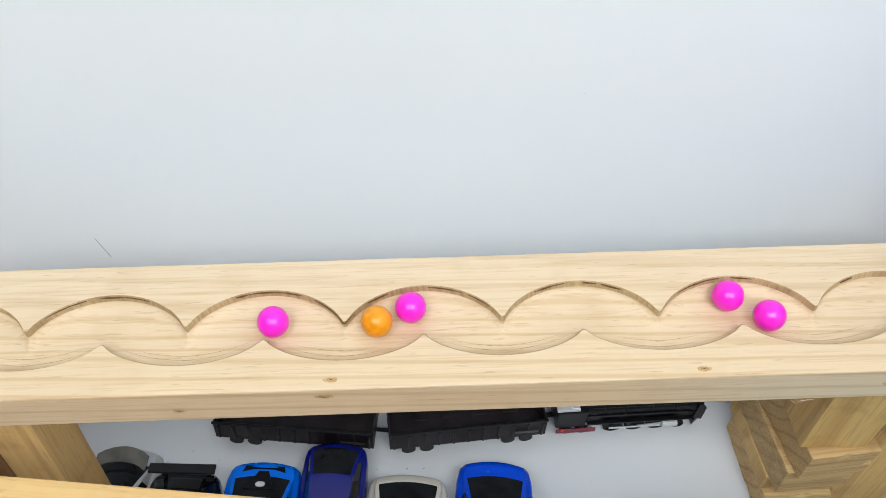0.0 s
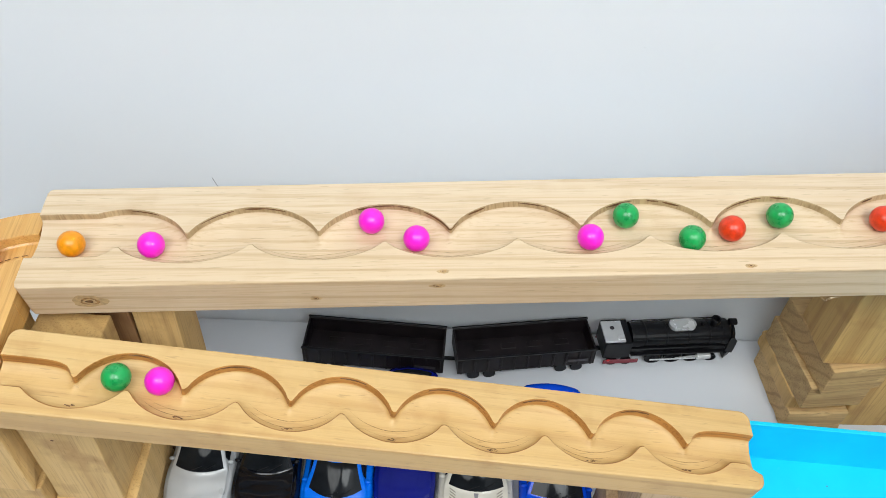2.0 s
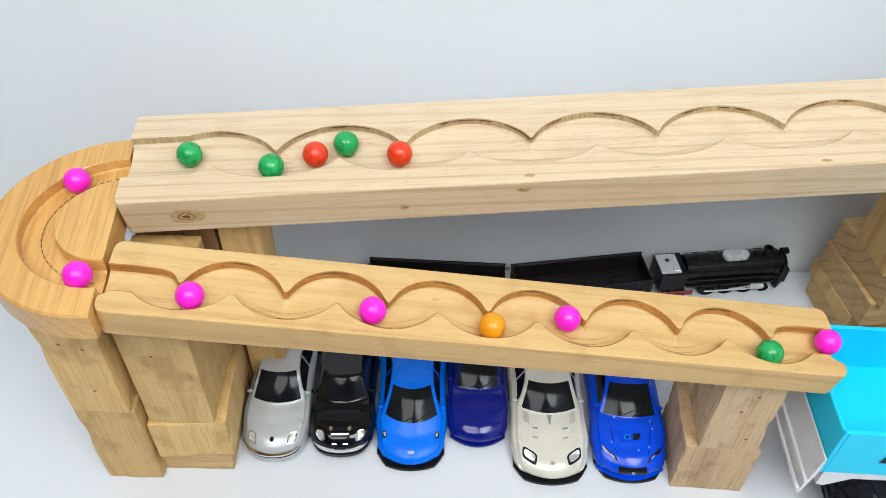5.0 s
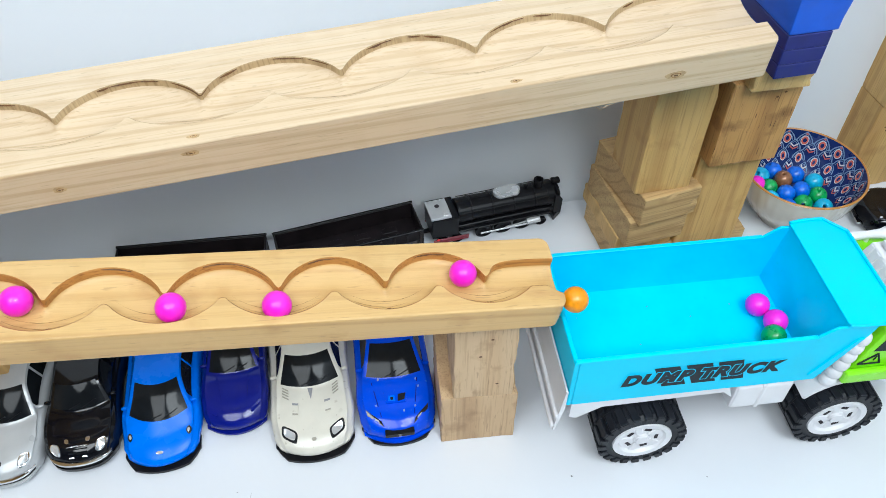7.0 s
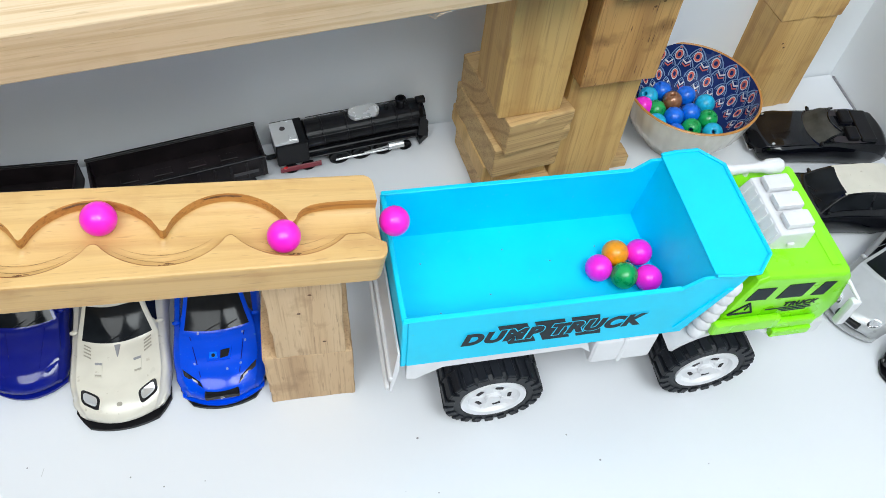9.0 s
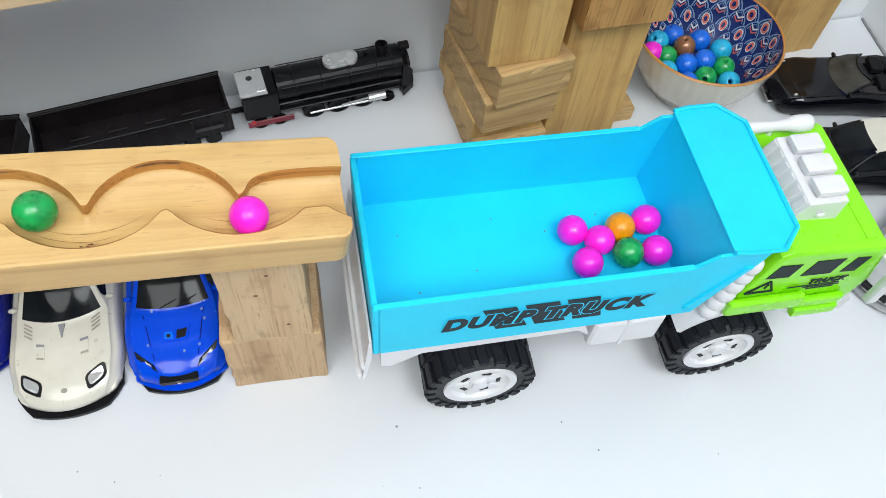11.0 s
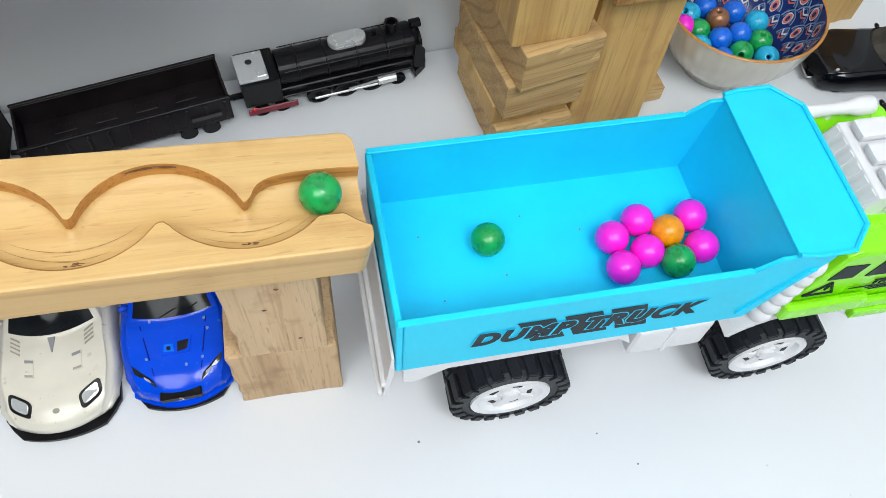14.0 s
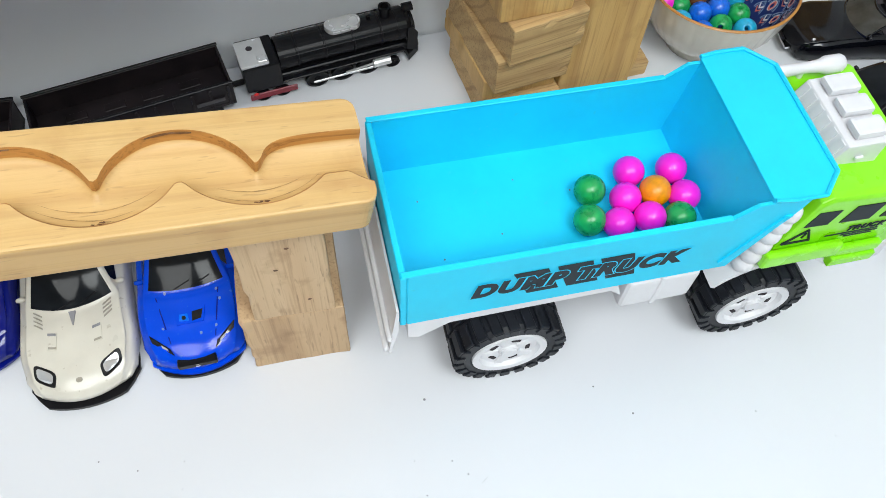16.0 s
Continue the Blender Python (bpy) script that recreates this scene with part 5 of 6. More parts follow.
    for sy in (-1, 1):
        o = [(0.004, 0.093), (0.125, 0.093), (0.130, 0.078), (0.122, 0.086), (0.028, 0.084), (0.010, 0.072), (0.004, 0.074)]
        y0 = sy * (W - 0.001)
        part("mudguard", loft([[(x, y0, z) for x, z in o], [(x, sy * 0.026, z) for x, z in o]]), WHITE_P, root, "white mudguard")
        tank = part("fuel_tank", box(0.132, 0.178, min(sy * 0.030, sy * 0.050), max(sy * 0.030, sy * 0.050), 0.060, 0.090, 0.004, 3), WHITE_P, root, "white fuel tank")
        part("tank_strap", box(0.152, 0.156, min(sy * 0.0298, sy * 0.0508), max(sy * 0.0298, sy * 0.0508), 0.0592, 0.0908, 0.004, 2), WHITE_P, tank)
        stack = new("exhaust_stack")
        stack.parent = root
        tagged(stack, "white ribbed exhaust stack")
        for k in range(6):
            f = k / 5
            q = lathe([(0.0001, -0.0066), (0.0046, -0.0058), (0.0064, -0.0030), (0.0068, 0), (0.0064, 0.0030), (0.0046, 0.0058), (0.0001, 0.0066)], 16)
            bmesh.ops.translate(q, verts=q.verts[:], vec=(0.2085 + 0.006 * f, sy * (W - 0.006), 0.082 + 0.052 * f))
            part("bellows_ring", q, WHITE_P, stack, "", True)
        truck_wheel(root, 0.0665, sy * 0.0393, sy)
        truck_wheel(root, 0.2285, sy * 0.0393, sy)
    o = [(-0.0075, 0.062), (-0.0060, 0.061), (-0.0014, 0.090), (-0.0012, 0.112), (-0.0026, 0.112)]
    part("rear_bumper", loft([[(x, -W - 0.001, z) for x, z in o], [(x, W + 0.001, z) for x, z in o]]), WHITE_P, root, "white slanted rear bumper")
    for z0 in (0.066, 0.078):
        part("bumper_rail", box(-0.0105 + (z0 - 0.066) * 0.2, -0.0075 + (z0 - 0.066) * 0.2, -W - 0.002, W + 0.002, z0, z0 + 0.0045, 0.0008, 1), WHITE_P, root, "white rail along the rear bumper")
    part("axle", cyl((0.0665, -0.03, 0.0357), (0.0665, 0.03, 0.0357), 0.003, 10), WHITE_P, root)
    part("axle", cyl((0.2285, -0.03, 0.0357), (0.2285, 0.03, 0.0357), 0.003, 10), WHITE_P, root)
    # cab
    cab = new("cab")
    cab.parent = root
    tagged(cab, "lime green plastic cab")
    hy = 0.0480
    sec = [(0.216, 0.080), (0.224, 0.080), (0.228, 0.086), (0.256, 0.086), (0.266, 0.074), (0.296, 0.072), (0.303, 0.082), (0.306, 0.100), (0.300, 0.132), (0.296, 0.138), (0.236, 0.144), (0.230, 0.140)]
    rings = []
    for y, s in ((-hy, 0.93), (-hy * 0.975, 1.0), (-hy * 0.90, 1.02), (hy * 0.90, 1.02), (hy * 0.975, 1.0), (hy, 0.93)):
        rings.append([(0.25 + (x - 0.25) * s, y, 0.105 + (z - 0.105) * s) for x, z in sec])
    b = loft(rings)
    bevelled(b, 0.0016, 2)
    part("cab_shell", b, CAB, cab, smooth=False)
    part("roof_ridge", box(0.285, 0.292, -hy * 0.86, hy * 0.86, 0.1385, 0.1405, 0.0008, 2), CAB, cab)
    for sy in (-1, 1):
        y0 = sy * (hy + 0.0004)
        for x0, x1, z0, z1 in ((0.2285, 0.2465, 0.1190, 0.1325), (0.2510, 0.2735, 0.1175, 0.1330), (0.2770, 0.2900, 0.1165, 0.1315)):
            o = [(x0, z0), (x1 - 0.003, z0 - 0.001), (x1, z1 - 0.001), (x0 + 0.004, z1)]
            part("side_window", loft([[(x, y0, z) for x, z in o], [(x, y0 - sy * 0.0012, z) for x, z in o]]), DECAL, cab, "dark printed window")
        fz = 0.0840
        part("fender", box(0.212, 0.262, min(y0, y0 + sy * 0.006), max(y0, y0 + sy * 0.0075), 0.0865, 0.1005, 0.0035, 3), CAB, cab, "lime green wheel arch")
        for z0, out in ((0.0735, 0.0062), (0.0830, 0.0046)):
            part("step", box(0.262, 0.292, min(y0, y0 + sy * out), max(y0, y0 + sy * out), z0, z0 + 0.0085, 0.0018, 2), CAB, cab, "lime green moulded step")
        arch_pts = [[(0.232 + rr * math.cos(a), yy, 0.0365 + rr * math.sin(a)) for rr, yy in ((0.050, sy * 0.050), (0.050, sy * 0.030), (0.0465, sy * 0.030), (0.0465, sy * 0.050))] for a in [math.radians(35 + 110 * k / 14) for k in range(15)]]
        part("wheel_arch_liner", loft(arch_pts), WHITE_P, root, "white arch liner")
        m2 = pose(0.2725, y0 + sy * 0.0002, 0.1065, 90, 0, 0 if sy < 0 else 180)
        text_part("TRUCK", 0.0068, DECAL, cab, m2, label="small dark printed word", bold=0.02)
        for x, z, w2 in ((-0.007, -0.0024, 0.017), (-0.001, -0.0046, 0.012), (-0.001, -0.0066, 0.009)):
            part("printed_bar", box(x - w2, x + w2, z, z + 0.0011, 0, 0.0003), DECAL, cab, "dark printed stripe").matrix_local = m2
        tri = bmesh.new()
        a = [(0.2215, 0.1035), (0.2390, 0.1035), (0.2335, 0.1155)]
        for p, q in zip(a, a[1:] + a[:1]):
            cyl((p[0], y0, p[1]), (q[0], y0, q[1]), 0.0007, 6, bm=tri)
        cyl((0.2325, y0, 0.1075), (0.2335, y0, 0.1120), 0.0006, 6, bm=tri)
        part("warning_sign", tri, DECAL, cab, "dark printed triangle")
        mir = part("mirror_arm", cyl((0.302, sy * hy * 0.9, 0.126), (0.306, sy * (hy + 0.010), 0.120), 0.0012, 8), WHITE_P, cab, "white mirror arm")
        part("mirror", box(0.301, 0.308, sy * (hy + 0.010) - 0.003, sy * (hy + 0.010) + 0.003, 0.092, 0.120, 0.002, 2), WHITE_P, mir, "white side mirror")
    part("windscreen", box(0.3030, 0.3045, -hy * 0.8, hy * 0.8, 0.108, 0.130, 0.0004, 1), DECAL, cab, "dark printed windscreen").matrix_local = pose(0.0, 0, 0)
    part("front_bumper", box(0.296, 0.310, -hy * 0.98, hy * 0.98, 0.058, 0.074, 0.003, 2), WHITE_P, root, "white front bumper")
    # roof rack with three humps, and the horn bar
    prof = [(0.2385, 0.1405), (0.2720, 0.1405), (0.2715, 0.1585), (0.2475, 0.1585)]
    b = loft([[(x, y, z) for x, z in prof] for y in (-0.0260, 0.0235)])
    rk = part("roof_rack", bevelled(b, 0.0010, 2), WHITE_P, root, "white plastic roof rack with ribbed sloping side")
    for k in range(3):
        q = box(0.252, 0.2710, -0.0230 + 0.0156 * k, -0.0105 + 0.0156 * k, 0.1586, 0.1640, 0.0022, 2)
        part("hump", q, WHITE_P, rk)
    for k in range(6):
        y = -0.0235 + 0.0082 * k
        o = [(0.2378, 0.1420), (0.2388, 0.1420), (0.2474, 0.1575), (0.2464, 0.1575)]
        part("groove_rib", loft([[(x, y, z) for x, z in o], [(x, y + 0.0046, z) for x, z in o]]), WHITE_P, rk)
    part("latch", box(0.255, 0.260, -0.0280, -0.0262, 0.147, 0.150, 0.0006, 1), WHITE_P, rk)
    b = bmesh.new()
    y = 0.0385
    merge(b, lathe([(0.0001, 0.232), (0.0034, 0.232), (0.0040, 0.240), (0.0032, 0.256), (0.0040, 0.266), (0.0055, 0.270), (0.0055, 0.279), (0.0042, 0.281), (0.0001, 0.281)], 20, "X"))
    bmesh.ops.translate(b, verts=b.verts[:], vec=(0, y, 0.1500))
    part("horn", b, WHITE_P, root, "white horn bar on the roof", True)
    part("horn_post", cyl((0.256, y, 0.141), (0.256, y, 0.1470), 0.0018, 8), WHITE_P, root)
    return root


TRUCK = pose(0.3065, 0.3175, 0, 0, 0, 1.2)
dump_truck(TRUCK)

# crumbs and pencil specks lying on the table
for x, y, r in ((0.3205, 0.2565, 0.0009), (0.4500, 0.2230, 0.0007), (0.338, 0.205, 0.0006), (0.545, 0.150, 0.0006), (0.30, 0.13, 0.0010), (0.06, 0.235, 0.0007), (-0.02, 0.23, 0.0006), (0.43, 0.245, 0.0006), (0.16, 0.21, 0.0007), (0.10, 0.47, 0.0008), (0.115, 0.472, 0.0007)):
    b = lathe([(0.0001, 0), (r, 0), (r * 0.7, r * 0.5), (0.0001, r * 0.6)], 7)
    ob = part("crumb", b, CREST, None, "tiny dark crumb lying on the white table")
    ob.matrix_world = pose(x, y, 0.0001)
    tagged(ob, category="crumb", group="crumbs on the table")


for x, y in ((0.338, 0.300), (0.357, 0.283), (0.421, 0.334), (0.389, 0.347), (0.456, 0.343), (0.374, 0.311), (0.441, 0.288), (0.330, 0.341)):
    ob = part("crumb", lathe([(0.0001, 0), (0.0006, 0), (0.0004, 0.0003), (0.0001, 0.0004)], 6), CREST, None, "tiny dark crumb lying on the cyan truck bed")
    ob.matrix_world = pose(x, y, BED_FLOOR + 0.0001)
    tagged(ob, category="crumb", group="crumbs on the truck bed")


rng = random.Random(21)
for k in range(26):
    x, y = (rng.uniform(0.25, 0.62), rng.uniform(0.08, 0.25)) if k < 12 else (rng.uniform(-0.15, 0.30), rng.uniform(0.455, 0.478)) if k < 20 else (rng.uniform(-0.05, 0.2), rng.uniform(0.22, 0.27))
    r = rng.uniform(0.0003, 0.0006)
    ob = part("crumb", lathe([(0.0001, 0), (r, 0), (r * 0.7, r * 0.5), (0.0001, r * 0.6)], 6), CREST, None, "tiny dark crumb lying on the white table")
    ob.matrix_world = pose(x, y, 0.0001, 0, 0, rng.uniform(0, 90))
    tagged(ob, category="crumb", group="crumbs on the table")
for x, y, dx, dy in ((0.062, 0.262, 0.001, 0.006), (-0.125, 0.445, 0.012, 0.008), (0.345, 0.198, 0.004, 0.003), (0.52, 0.12, 0.006, -0.002)):
    b = bmesh.new()
    v = [b.verts.new((x + dx * u - dy * 0.03 * w2, y + dy * u + dx * 0.03 * w2, 0.0004)) for u, w2 in ((0, -1), (1, -1), (1, 1), (0, 1))]
    b.faces.new(v)
    mark = part("scratch", b, SCUFF, None, "faint grey scratch on the white table")
    tagged(mark, category="scratch", group="scratches on the table")


# ---------------------------------------------------------------- rolling beads
HUB_R = 0.0535
Q_TURN = 0.162


def zig(s, s0, ds, mean, swing):
    return mean - swing * math.cos(2 * math.pi * (s - s0) / ds)


def lane(q):
    """The usual sideways place in the groove at the way q along the track."""
    if q <= 0:
        s = -q
        k = smooth_step(0.0, 0.05, s)
        k2 = 1 - smooth_step(0.60, 0.66, s)
        return 0.044 * (1 - k * k2) + zig(s, U_S0, U_DS, 0.0415, 0.0105) * k * k2
    if q < Q_TURN:
        return HUB_R
    s = q - Q_TURN
    k = 1 - smooth_step(0.46, 0.50, s)
    return zig(s, L_S0, L_DS, 0.0275, 0.0112) * k + 0.0295 * (1 - k)


def place(q, side):
    """World place of a bead's centre; q < 0 on the upper track, then round the turn, then down the lower track."""
    if q <= 0:
        return UPPER @ Vector((-q, side, -0.0011))
    if q < Q_TURN:
        a = math.radians(90 + 180 * q / Q_TURN)
        return HUB + Matrix.Rotation(radians(-1.5), 3, "Z") @ Vector((side * math.cos(a), side * math.sin(a), 0.0022 - 0.004 * q / Q_TURN))
    return LOWER @ Vector((q - Q_TURN, side, -0.0011))


def bead_path(ob, on_track, in_bed, free=(), roll=1.0):
    """Keys a bead from (seconds, way, sideways) on the track, (seconds, x, y, z) in the air and (seconds, x, y) on the truck's bed."""
    pts = []
    keys = list(on_track)
    way_end = Q_TURN + L_LEN - 0.006
    nxt = free[0][0] if free else (in_bed[0][0] if in_bed else None)
    if nxt is not None and keys[-1][1] < way_end - 0.03:
        keys.append((max(keys[-1][0] + 0.1, nxt - 0.3), way_end, lane(way_end)))
    t_last = keys[-1][0]
    times = [0.1 * k for k in range(161)]
    first_bed = in_bed[0][0] if in_bed else 99
    bed = [(t, Vector((x, y, BED_FLOOR + R_BEAD))) for t, x, y in in_bed]
    air = [(t, Vector((x, y, z))) for t, x, y, z in free]
    late = air + bed
    turn_by, last = 0.0, None
    rows = []
    for t in times:
        if t <= keys[0][0]:
            off0 = max(-0.006, min(0.006, keys[0][2] - lane(keys[0][1])))
            p = place(keys[0][1], lane(keys[0][1]) + off0)
            if t < keys[0][0] and len(keys) > 1:
                v = min(0.16, (keys[1][1] - keys[0][1]) / (keys[1][0] - keys[0][0]))
                q = keys[0][1] - v * (keys[0][0] - t)
                p = place(max(q, -0.735), lane(max(q, -0.735)) + off0)
        elif t <= t_last + 1e-6:
            for a, b in zip(keys, keys[1:]):
                if t <= b[0] + 1e-6:
                    k = (t - a[0]) / (b[0] - a[0])
                    q = a[1] + (b[1] - a[1]) * k
                    off = (a[2] - lane(a[1])) * (1 - k) + (b[2] - lane(b[1])) * k
                    if (a[1] <= 0) != (b[1] <= 0) or (a[1] < Q_TURN) != (b[1] < Q_TURN):
                        off = 0 if 0.02 < k < 0.98 else off
                    p = place(q, lane(q) + max(-0.006, min(0.006, off)))
                    break
        elif late:
            prev = (t_last, place(keys[-1][1], keys[-1][2]))
            for nxt in late:
                if t <= nxt[0] + 1e-6:
                    break
                prev = nxt
            else:
                nxt = (99, prev[1])
            k = min(1, (t - prev[0]) / max(1e-6, nxt[0] - prev[0]))
            p = prev[1].lerp(nxt[1], k)
            if prev[1].z > nxt[1].z + 0.01:
                p.z = max(nxt[1].z, prev[1].z - (prev[1].z - nxt[1].z) * min(1, k * 2.2) ** 2)
        else:
            p = place(keys[-1][1], keys[-1][2])
        if last is not None:
            turn_by += min(1.2, (p - last).length / R_BEAD * 0.6)
        last = p
        m = Matrix.Translation(p) @ Matrix.Rotation(-0.80, 4, "X") @ Matrix.Rotation(turn_by * roll, 4, "Z")
        rows.append((t, m))
    walk(ob, rows)


def motions():
    bead_path(bead("pink", pose(0, 0, 0.5), "beads rolling down the track", "glossy round pink wooden bead rolling down the grooved track"),
              [(2, 0.262, 0.035), (2.5, 0.327, 0.038), (3, 0.387, 0.04)],
              [(5.3, 0.361, 0.339), (5.5, 0.432, 0.336), (5.8, 0.474, 0.331), (6.5, 0.478, 0.323), (7, 0.481, 0.316), (7.5, 0.477, 0.307), (8, 0.477, 0.3), (8.5, 0.483, 0.307), (9, 0.482, 0.306), (11.5, 0.483, 0.307), (12, 0.483, 0.307), (12.5, 0.483, 0.309), (13, 0.482, 0.308), (13.5, 0.482, 0.309), (14, 0.482, 0.309), (14.5, 0.481, 0.31), (15, 0.483, 0.313), (15.5, 0.483, 0.313), (16, 0.483, 0.313)], [])
    bead_path(bead("green", pose(0, 0, 0.5), "beads rolling down the track", "glossy round green wooden bead rolling down the grooved track"),
              [(2, 0.235, 0.032), (2.5, 0.297, 0.024), (3, 0.361, 0.021), (5.3, 0.655, 0.029), (5.4, 0.667, 0.029)],
              [(5.6, 0.363, 0.330), (5.7, 0.408, 0.325), (5.9, 0.452, 0.314), (6.2, 0.455, 0.309), (6.5, 0.457, 0.311), (7, 0.474, 0.302), (7.5, 0.46, 0.304), (8, 0.463, 0.31), (8.5, 0.466, 0.311), (9, 0.466, 0.31), (11.5, 0.465, 0.307), (12, 0.464, 0.307), (12.5, 0.465, 0.308), (13, 0.466, 0.303), (13.5, 0.466, 0.303), (14, 0.466, 0.302), (14.5, 0.474, 0.296), (15, 0.479, 0.297), (15.5, 0.475, 0.299), (16, 0.475, 0.299)], [(5.5, 0.326, 0.327, 0.140)])
    bead_path(bead("pink", pose(0, 0, 0.5), "beads rolling down the track", "glossy round pink wooden bead rolling down the grooved track"),
              [(0, -0.252, 0.046), (0.5, -0.186, 0.03), (1, -0.125, 0.043), (1.5, -0.06, 0.046), (2.5, 0.146, 0.055), (3, 0.208, 0.017), (5.5, 0.537, 0.034), (6, 0.601, 0.038), (6.5, 0.67, 0.029)],
              [(6.7, 0.374, 0.324), (6.8, 0.421, 0.317), (6.9, 0.455, 0.322), (7, 0.473, 0.333), (7.5, 0.48, 0.326), (8, 0.481, 0.329), (8.5, 0.482, 0.326), (9, 0.482, 0.328), (11.5, 0.483, 0.33), (12, 0.482, 0.329), (12.5, 0.483, 0.33), (13, 0.482, 0.328), (13.5, 0.482, 0.328), (14, 0.482, 0.329), (14.5, 0.481, 0.33), (15, 0.48, 0.33), (15.5, 0.481, 0.331), (16, 0.482, 0.333)], [(6.6, 0.321, 0.314, 0.150)])
    bead_path(bead("orange", pose(0, 0, 0.5), "beads rolling down the track", "glossy round orange wooden bead rolling down the grooved track"),
              [(0, -0.313, 0.044), (0.5, -0.244, 0.051), (1, -0.167, 0.04), (1.5, -0.089, 0.028), (2, -0.029, 0.038), (2.5, 0.073, 0.054), (3, 0.16, 0.055), (5.5, 0.482, 0.017), (6, 0.544, 0.022), (6.5, 0.609, 0.029)],
              [(7.5, 0.461, 0.328), (8, 0.463, 0.328), (8.5, 0.464, 0.329), (9, 0.465, 0.329), (11.5, 0.465, 0.325), (12, 0.465, 0.325), (12.5, 0.465, 0.327), (13, 0.463, 0.328), (13.5, 0.465, 0.32), (14, 0.466, 0.321), (14.5, 0.467, 0.32), (15, 0.467, 0.32), (15.5, 0.466, 0.32), (16, 0.467, 0.319)], [(7, 0.312, 0.304, 0.17)])
    bead_path(bead("pink", pose(0, 0, 0.5), "beads rolling down the track", "glossy round pink wooden bead rolling down the grooved track"),
              [(0, -0.333, 0.053), (0.5, -0.265, 0.035), (1, -0.223, 0.045), (1.5, -0.161, 0.043), (2, -0.085, 0.031), (2.5, -0.041, 0.05), (3, 0.051, 0.056), (5.5, 0.408, 0.02), (6, 0.473, 0.024), (6.5, 0.54, 0.029), (7, 0.605, 0.035)],
              [(8, 0.447, 0.319), (8.5, 0.45, 0.317), (9, 0.45, 0.318), (11.5, 0.45, 0.318), (12, 0.449, 0.317), (12.5, 0.45, 0.318), (13, 0.451, 0.311), (13.5, 0.45, 0.309), (14, 0.451, 0.31), (14.5, 0.452, 0.309), (15, 0.455, 0.305), (15.5, 0.459, 0.302), (16, 0.458, 0.302)], [(7.5, 0.307, 0.329, 0.17)])
    bead_path(bead("pink", pose(0, 0, 0.5), "beads rolling down the track", "glossy round pink wooden bead rolling down the grooved track"),
              [(0, -0.523, 0.054), (0.5, -0.453, 0.034), (1, -0.389, 0.035), (1.5, -0.309, 0.038), (2, -0.238, 0.053), (2.5, -0.162, 0.043), (3, -0.083, 0.033), (5.5, 0.293, 0.021), (6, 0.354, 0.021), (6.5, 0.418, 0.016), (7, 0.482, 0.015), (7.5, 0.546, 0.02), (8, 0.607, 0.032), (8.5, 0.643, 0.025)],
              [(9.2, 0.332, 0.341), (9.4, 0.390, 0.337), (9.6, 0.425, 0.331), (9.9, 0.435, 0.327), (11.5, 0.435, 0.327), (12, 0.432, 0.32), (12.5, 0.432, 0.32), (13, 0.433, 0.318), (13.5, 0.431, 0.321), (14, 0.434, 0.321), (14.5, 0.437, 0.319), (15, 0.441, 0.318), (15.5, 0.448, 0.318), (16, 0.448, 0.317)], [(9, 0.309, 0.325, 0.17)])
    bead_path(bead("pink", pose(0, 0, 0.5), "beads rolling down the track", "glossy round pink wooden bead rolling down the grooved track"),
              [(0, -0.544, 0.039), (0.5, -0.474, 0.027), (1, -0.427, 0.051), (1.5, -0.343, 0.048), (2, -0.27, 0.033), (2.5, -0.207, 0.032), (3, -0.132, 0.049), (5.5, 0.232, 0.028), (6, 0.29, 0.024), (6.5, 0.354, 0.019), (7, 0.419, 0.018), (7.5, 0.49, 0.016), (8, 0.549, 0.016), (8.5, 0.59, 0.041), (9, 0.615, 0.02), (9.5, 0.643, 0.025), (9.9, 0.667, 0.029)],
              [(10.2, 0.362, 0.326), (10.4, 0.415, 0.314), (10.7, 0.438, 0.304), (11.5, 0.44, 0.302), (12, 0.437, 0.302), (12.5, 0.439, 0.302), (13, 0.433, 0.3), (13.5, 0.432, 0.302), (14, 0.435, 0.302), (14.5, 0.436, 0.301), (15, 0.436, 0.3), (15.5, 0.441, 0.301), (16, 0.439, 0.301)], [(10, 0.314, 0.322, 0.165)])
    bead_path(bead("pink", pose(0, 0, 0.5), "beads rolling down the track", "glossy round pink wooden bead rolling down the grooved track"),
              [(0.5, -0.589, 0.046), (1, -0.531, 0.052), (1.5, -0.456, 0.032), (2, -0.392, 0.034), (2.5, -0.327, 0.05), (3, -0.261, 0.04), (5.5, 0.122, 0.054), (6, 0.199, 0.021), (6.5, 0.268, 0.024), (7, 0.332, 0.029), (8, 0.458, 0.039), (8.5, 0.496, 0.018), (9, 0.521, 0.039), (11.5, 0.649, 0.031)],
              [(12.5, 0.415, 0.329), (13, 0.445, 0.332), (13.5, 0.45, 0.33), (14, 0.451, 0.33), (14.5, 0.452, 0.33), (15, 0.454, 0.331), (15.5, 0.456, 0.334), (16, 0.456, 0.335)], [(12, 0.314, 0.315, 0.17)])
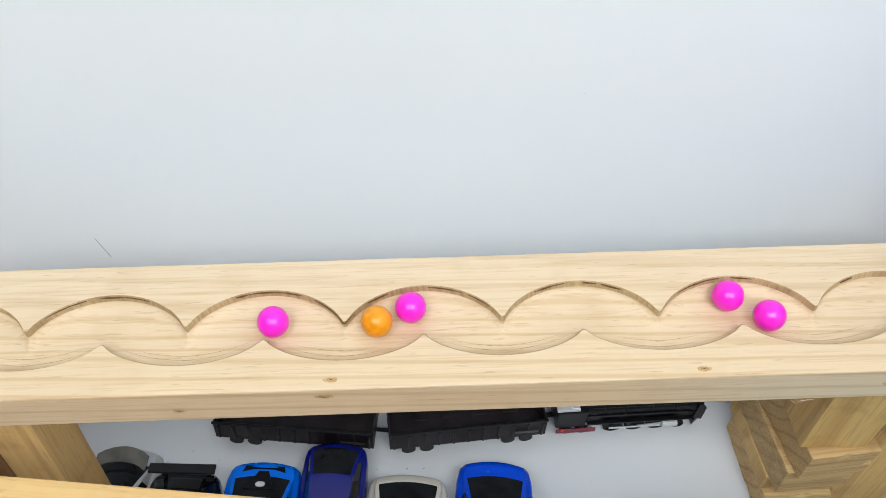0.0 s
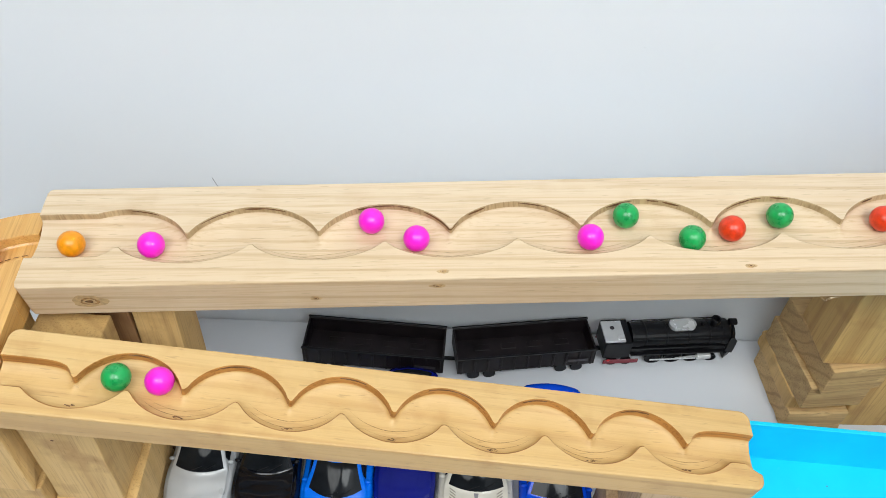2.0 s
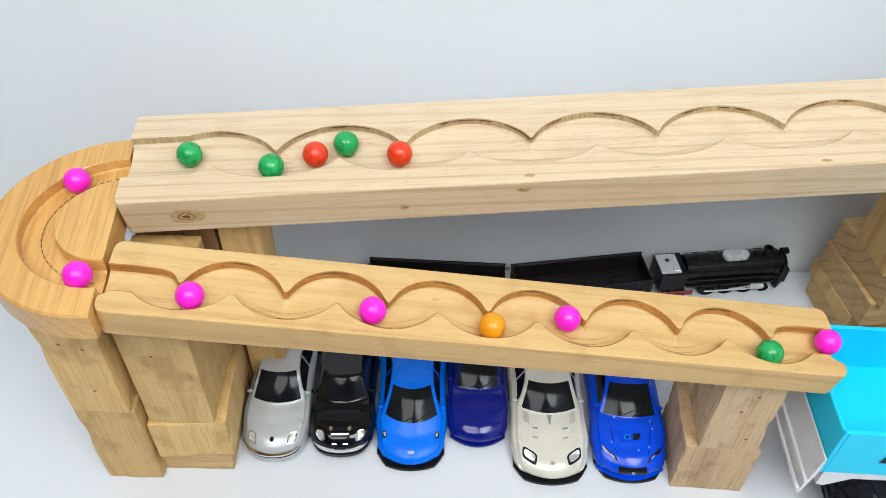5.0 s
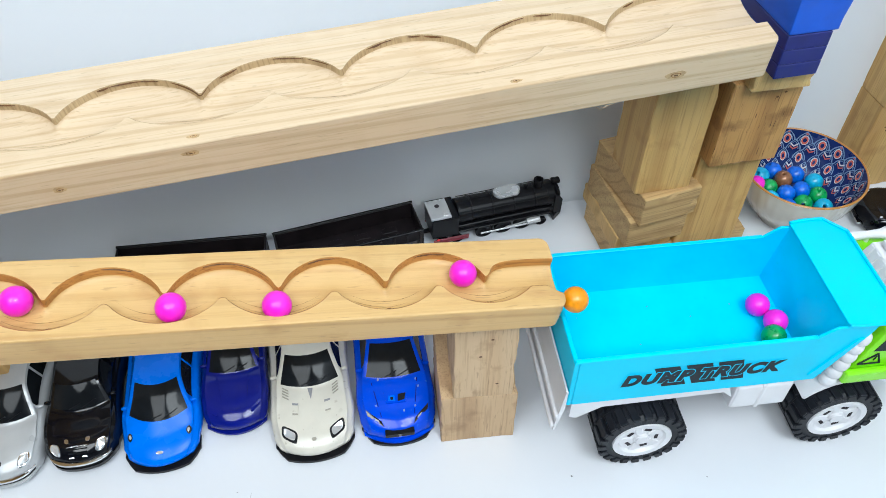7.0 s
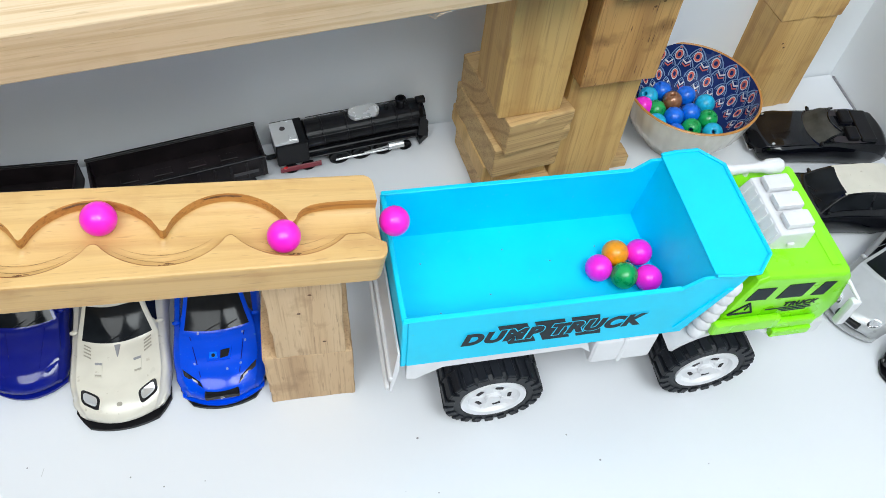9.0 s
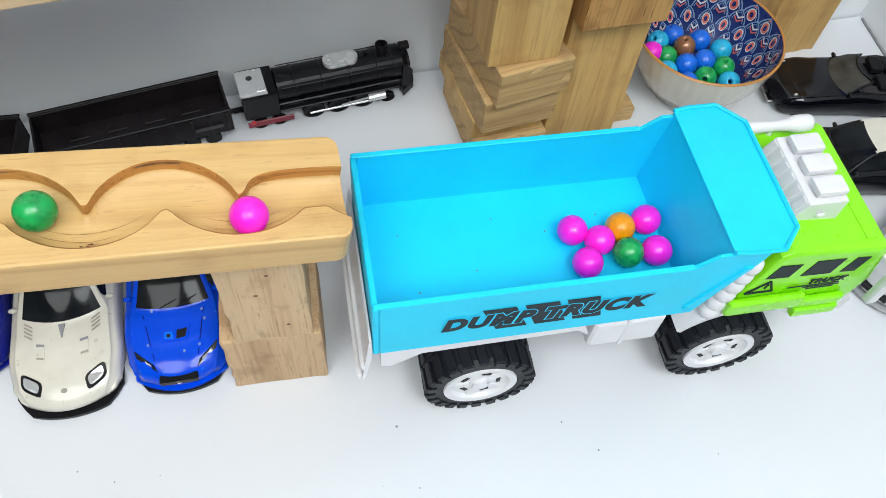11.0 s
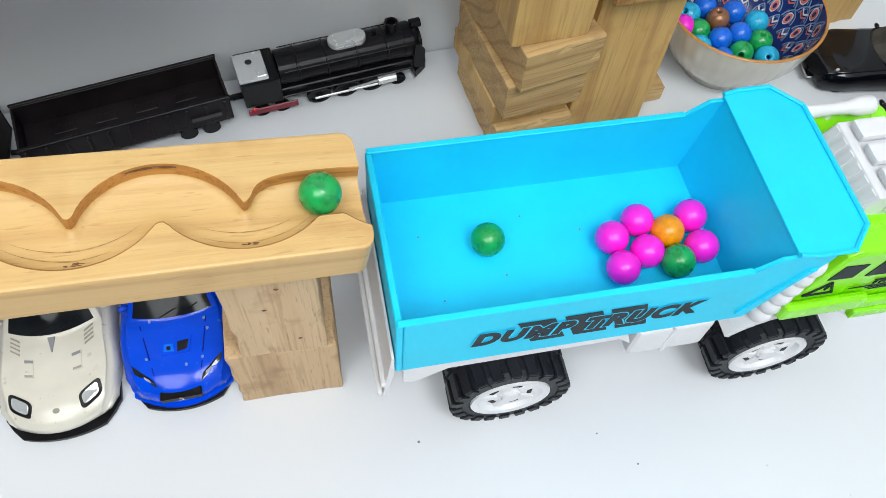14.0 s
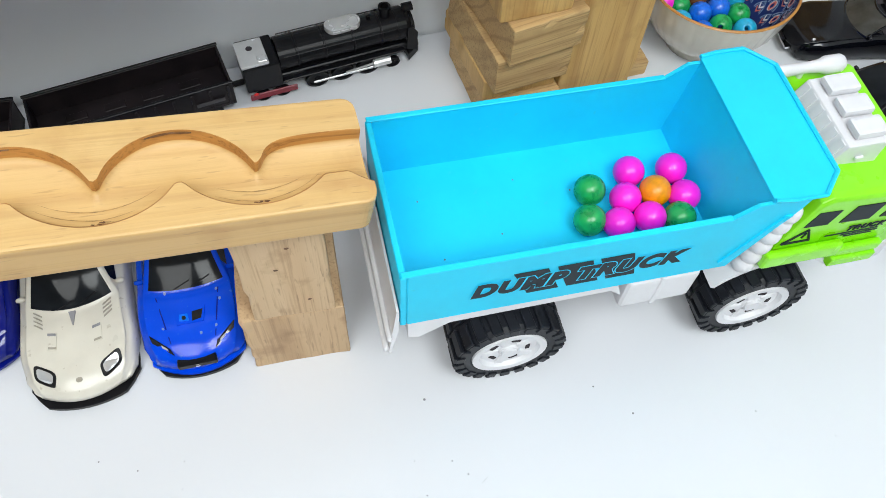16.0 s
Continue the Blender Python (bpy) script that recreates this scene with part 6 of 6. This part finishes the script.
    bead_path(bead("green", pose(0, 0, 0.5), "beads rolling down the track", "glossy round green wooden bead rolling down the grooved track"),
              [(0.5, -0.613, 0.052), (1, -0.571, 0.031), (1.5, -0.5, 0.037), (2, -0.42, 0.053), (2.5, -0.345, 0.045), (3, -0.287, 0.028), (5.5, 0.015, 0.051), (6, 0.100, 0.0535), (6.5, 0.172, 0.02), (7.5, 0.282, 0.026), (9.2, 0.440, 0.030), (11.5, 0.558, 0.016), (12, 0.584, 0.044), (12.5, 0.61, 0.027), (13, 0.635, 0.019), (13.5, 0.665, 0.03)],
              [(14, 0.366, 0.329), (14.5, 0.428, 0.335), (15, 0.438, 0.341), (15.5, 0.444, 0.347), (16, 0.429, 0.326)], [])
    bead_path(bead("green", pose(0, 0, 0.5), "beads rolling down the track", "glossy round green wooden bead rolling down the grooved track"),
              [(1, -0.59, 0.034), (1.5, -0.529, 0.051), (2, -0.463, 0.031), (2.5, -0.408, 0.044), (3, -0.342, 0.047), (5.5, -0.047, 0.046), (6, 0.062, 0.0535), (6.5, 0.128, 0.0535), (7.5, 0.240, 0.026), (9.2, 0.405, 0.030), (11.5, 0.527, 0.039), (12, 0.548, 0.019), (12.5, 0.575, 0.027), (13, 0.603, 0.037), (13.5, 0.624, 0.015), (14, 0.652, 0.029)],
              [(14.5, 0.331, 0.343), (15, 0.422, 0.32), (15.5, 0.427, 0.311), (16, 0.423, 0.306)], [])
    bead_path(bead("red", pose(0, 0, 0.5), "beads rolling down the track", "glossy round red wooden bead rolling down the grooved track"),
              [(1, -0.645, 0.045), (1.5, -0.553, 0.035), (2, -0.493, 0.039), (2.5, -0.439, 0.049), (3, -0.369, 0.032), (5.5, -0.079, 0.037), (6, -0.071, 0.041)],
              [], [])
    bead_path(bead("green", pose(0, 0, 0.5), "beads rolling down the track", "glossy round green wooden bead rolling down the grooved track"),
              [(1, -0.672, 0.042), (1.5, -0.586, 0.04), (2, -0.53, 0.05), (2.5, -0.454, 0.034), (3, -0.415, 0.05), (5.5, -0.095, 0.03), (6, -0.09, 0.031)],
              [], [])
    bead_path(bead("red", pose(0, 0, 0.5), "beads rolling down the track", "glossy round red wooden bead rolling down the grooved track"),
              [(2, -0.603, 0.045), (2.5, -0.517, 0.047), (3, -0.437, 0.052), (5.5, -0.138, 0.051), (6, -0.109, 0.029), (6.5, -0.108, 0.027)],
              [], [])


motions()
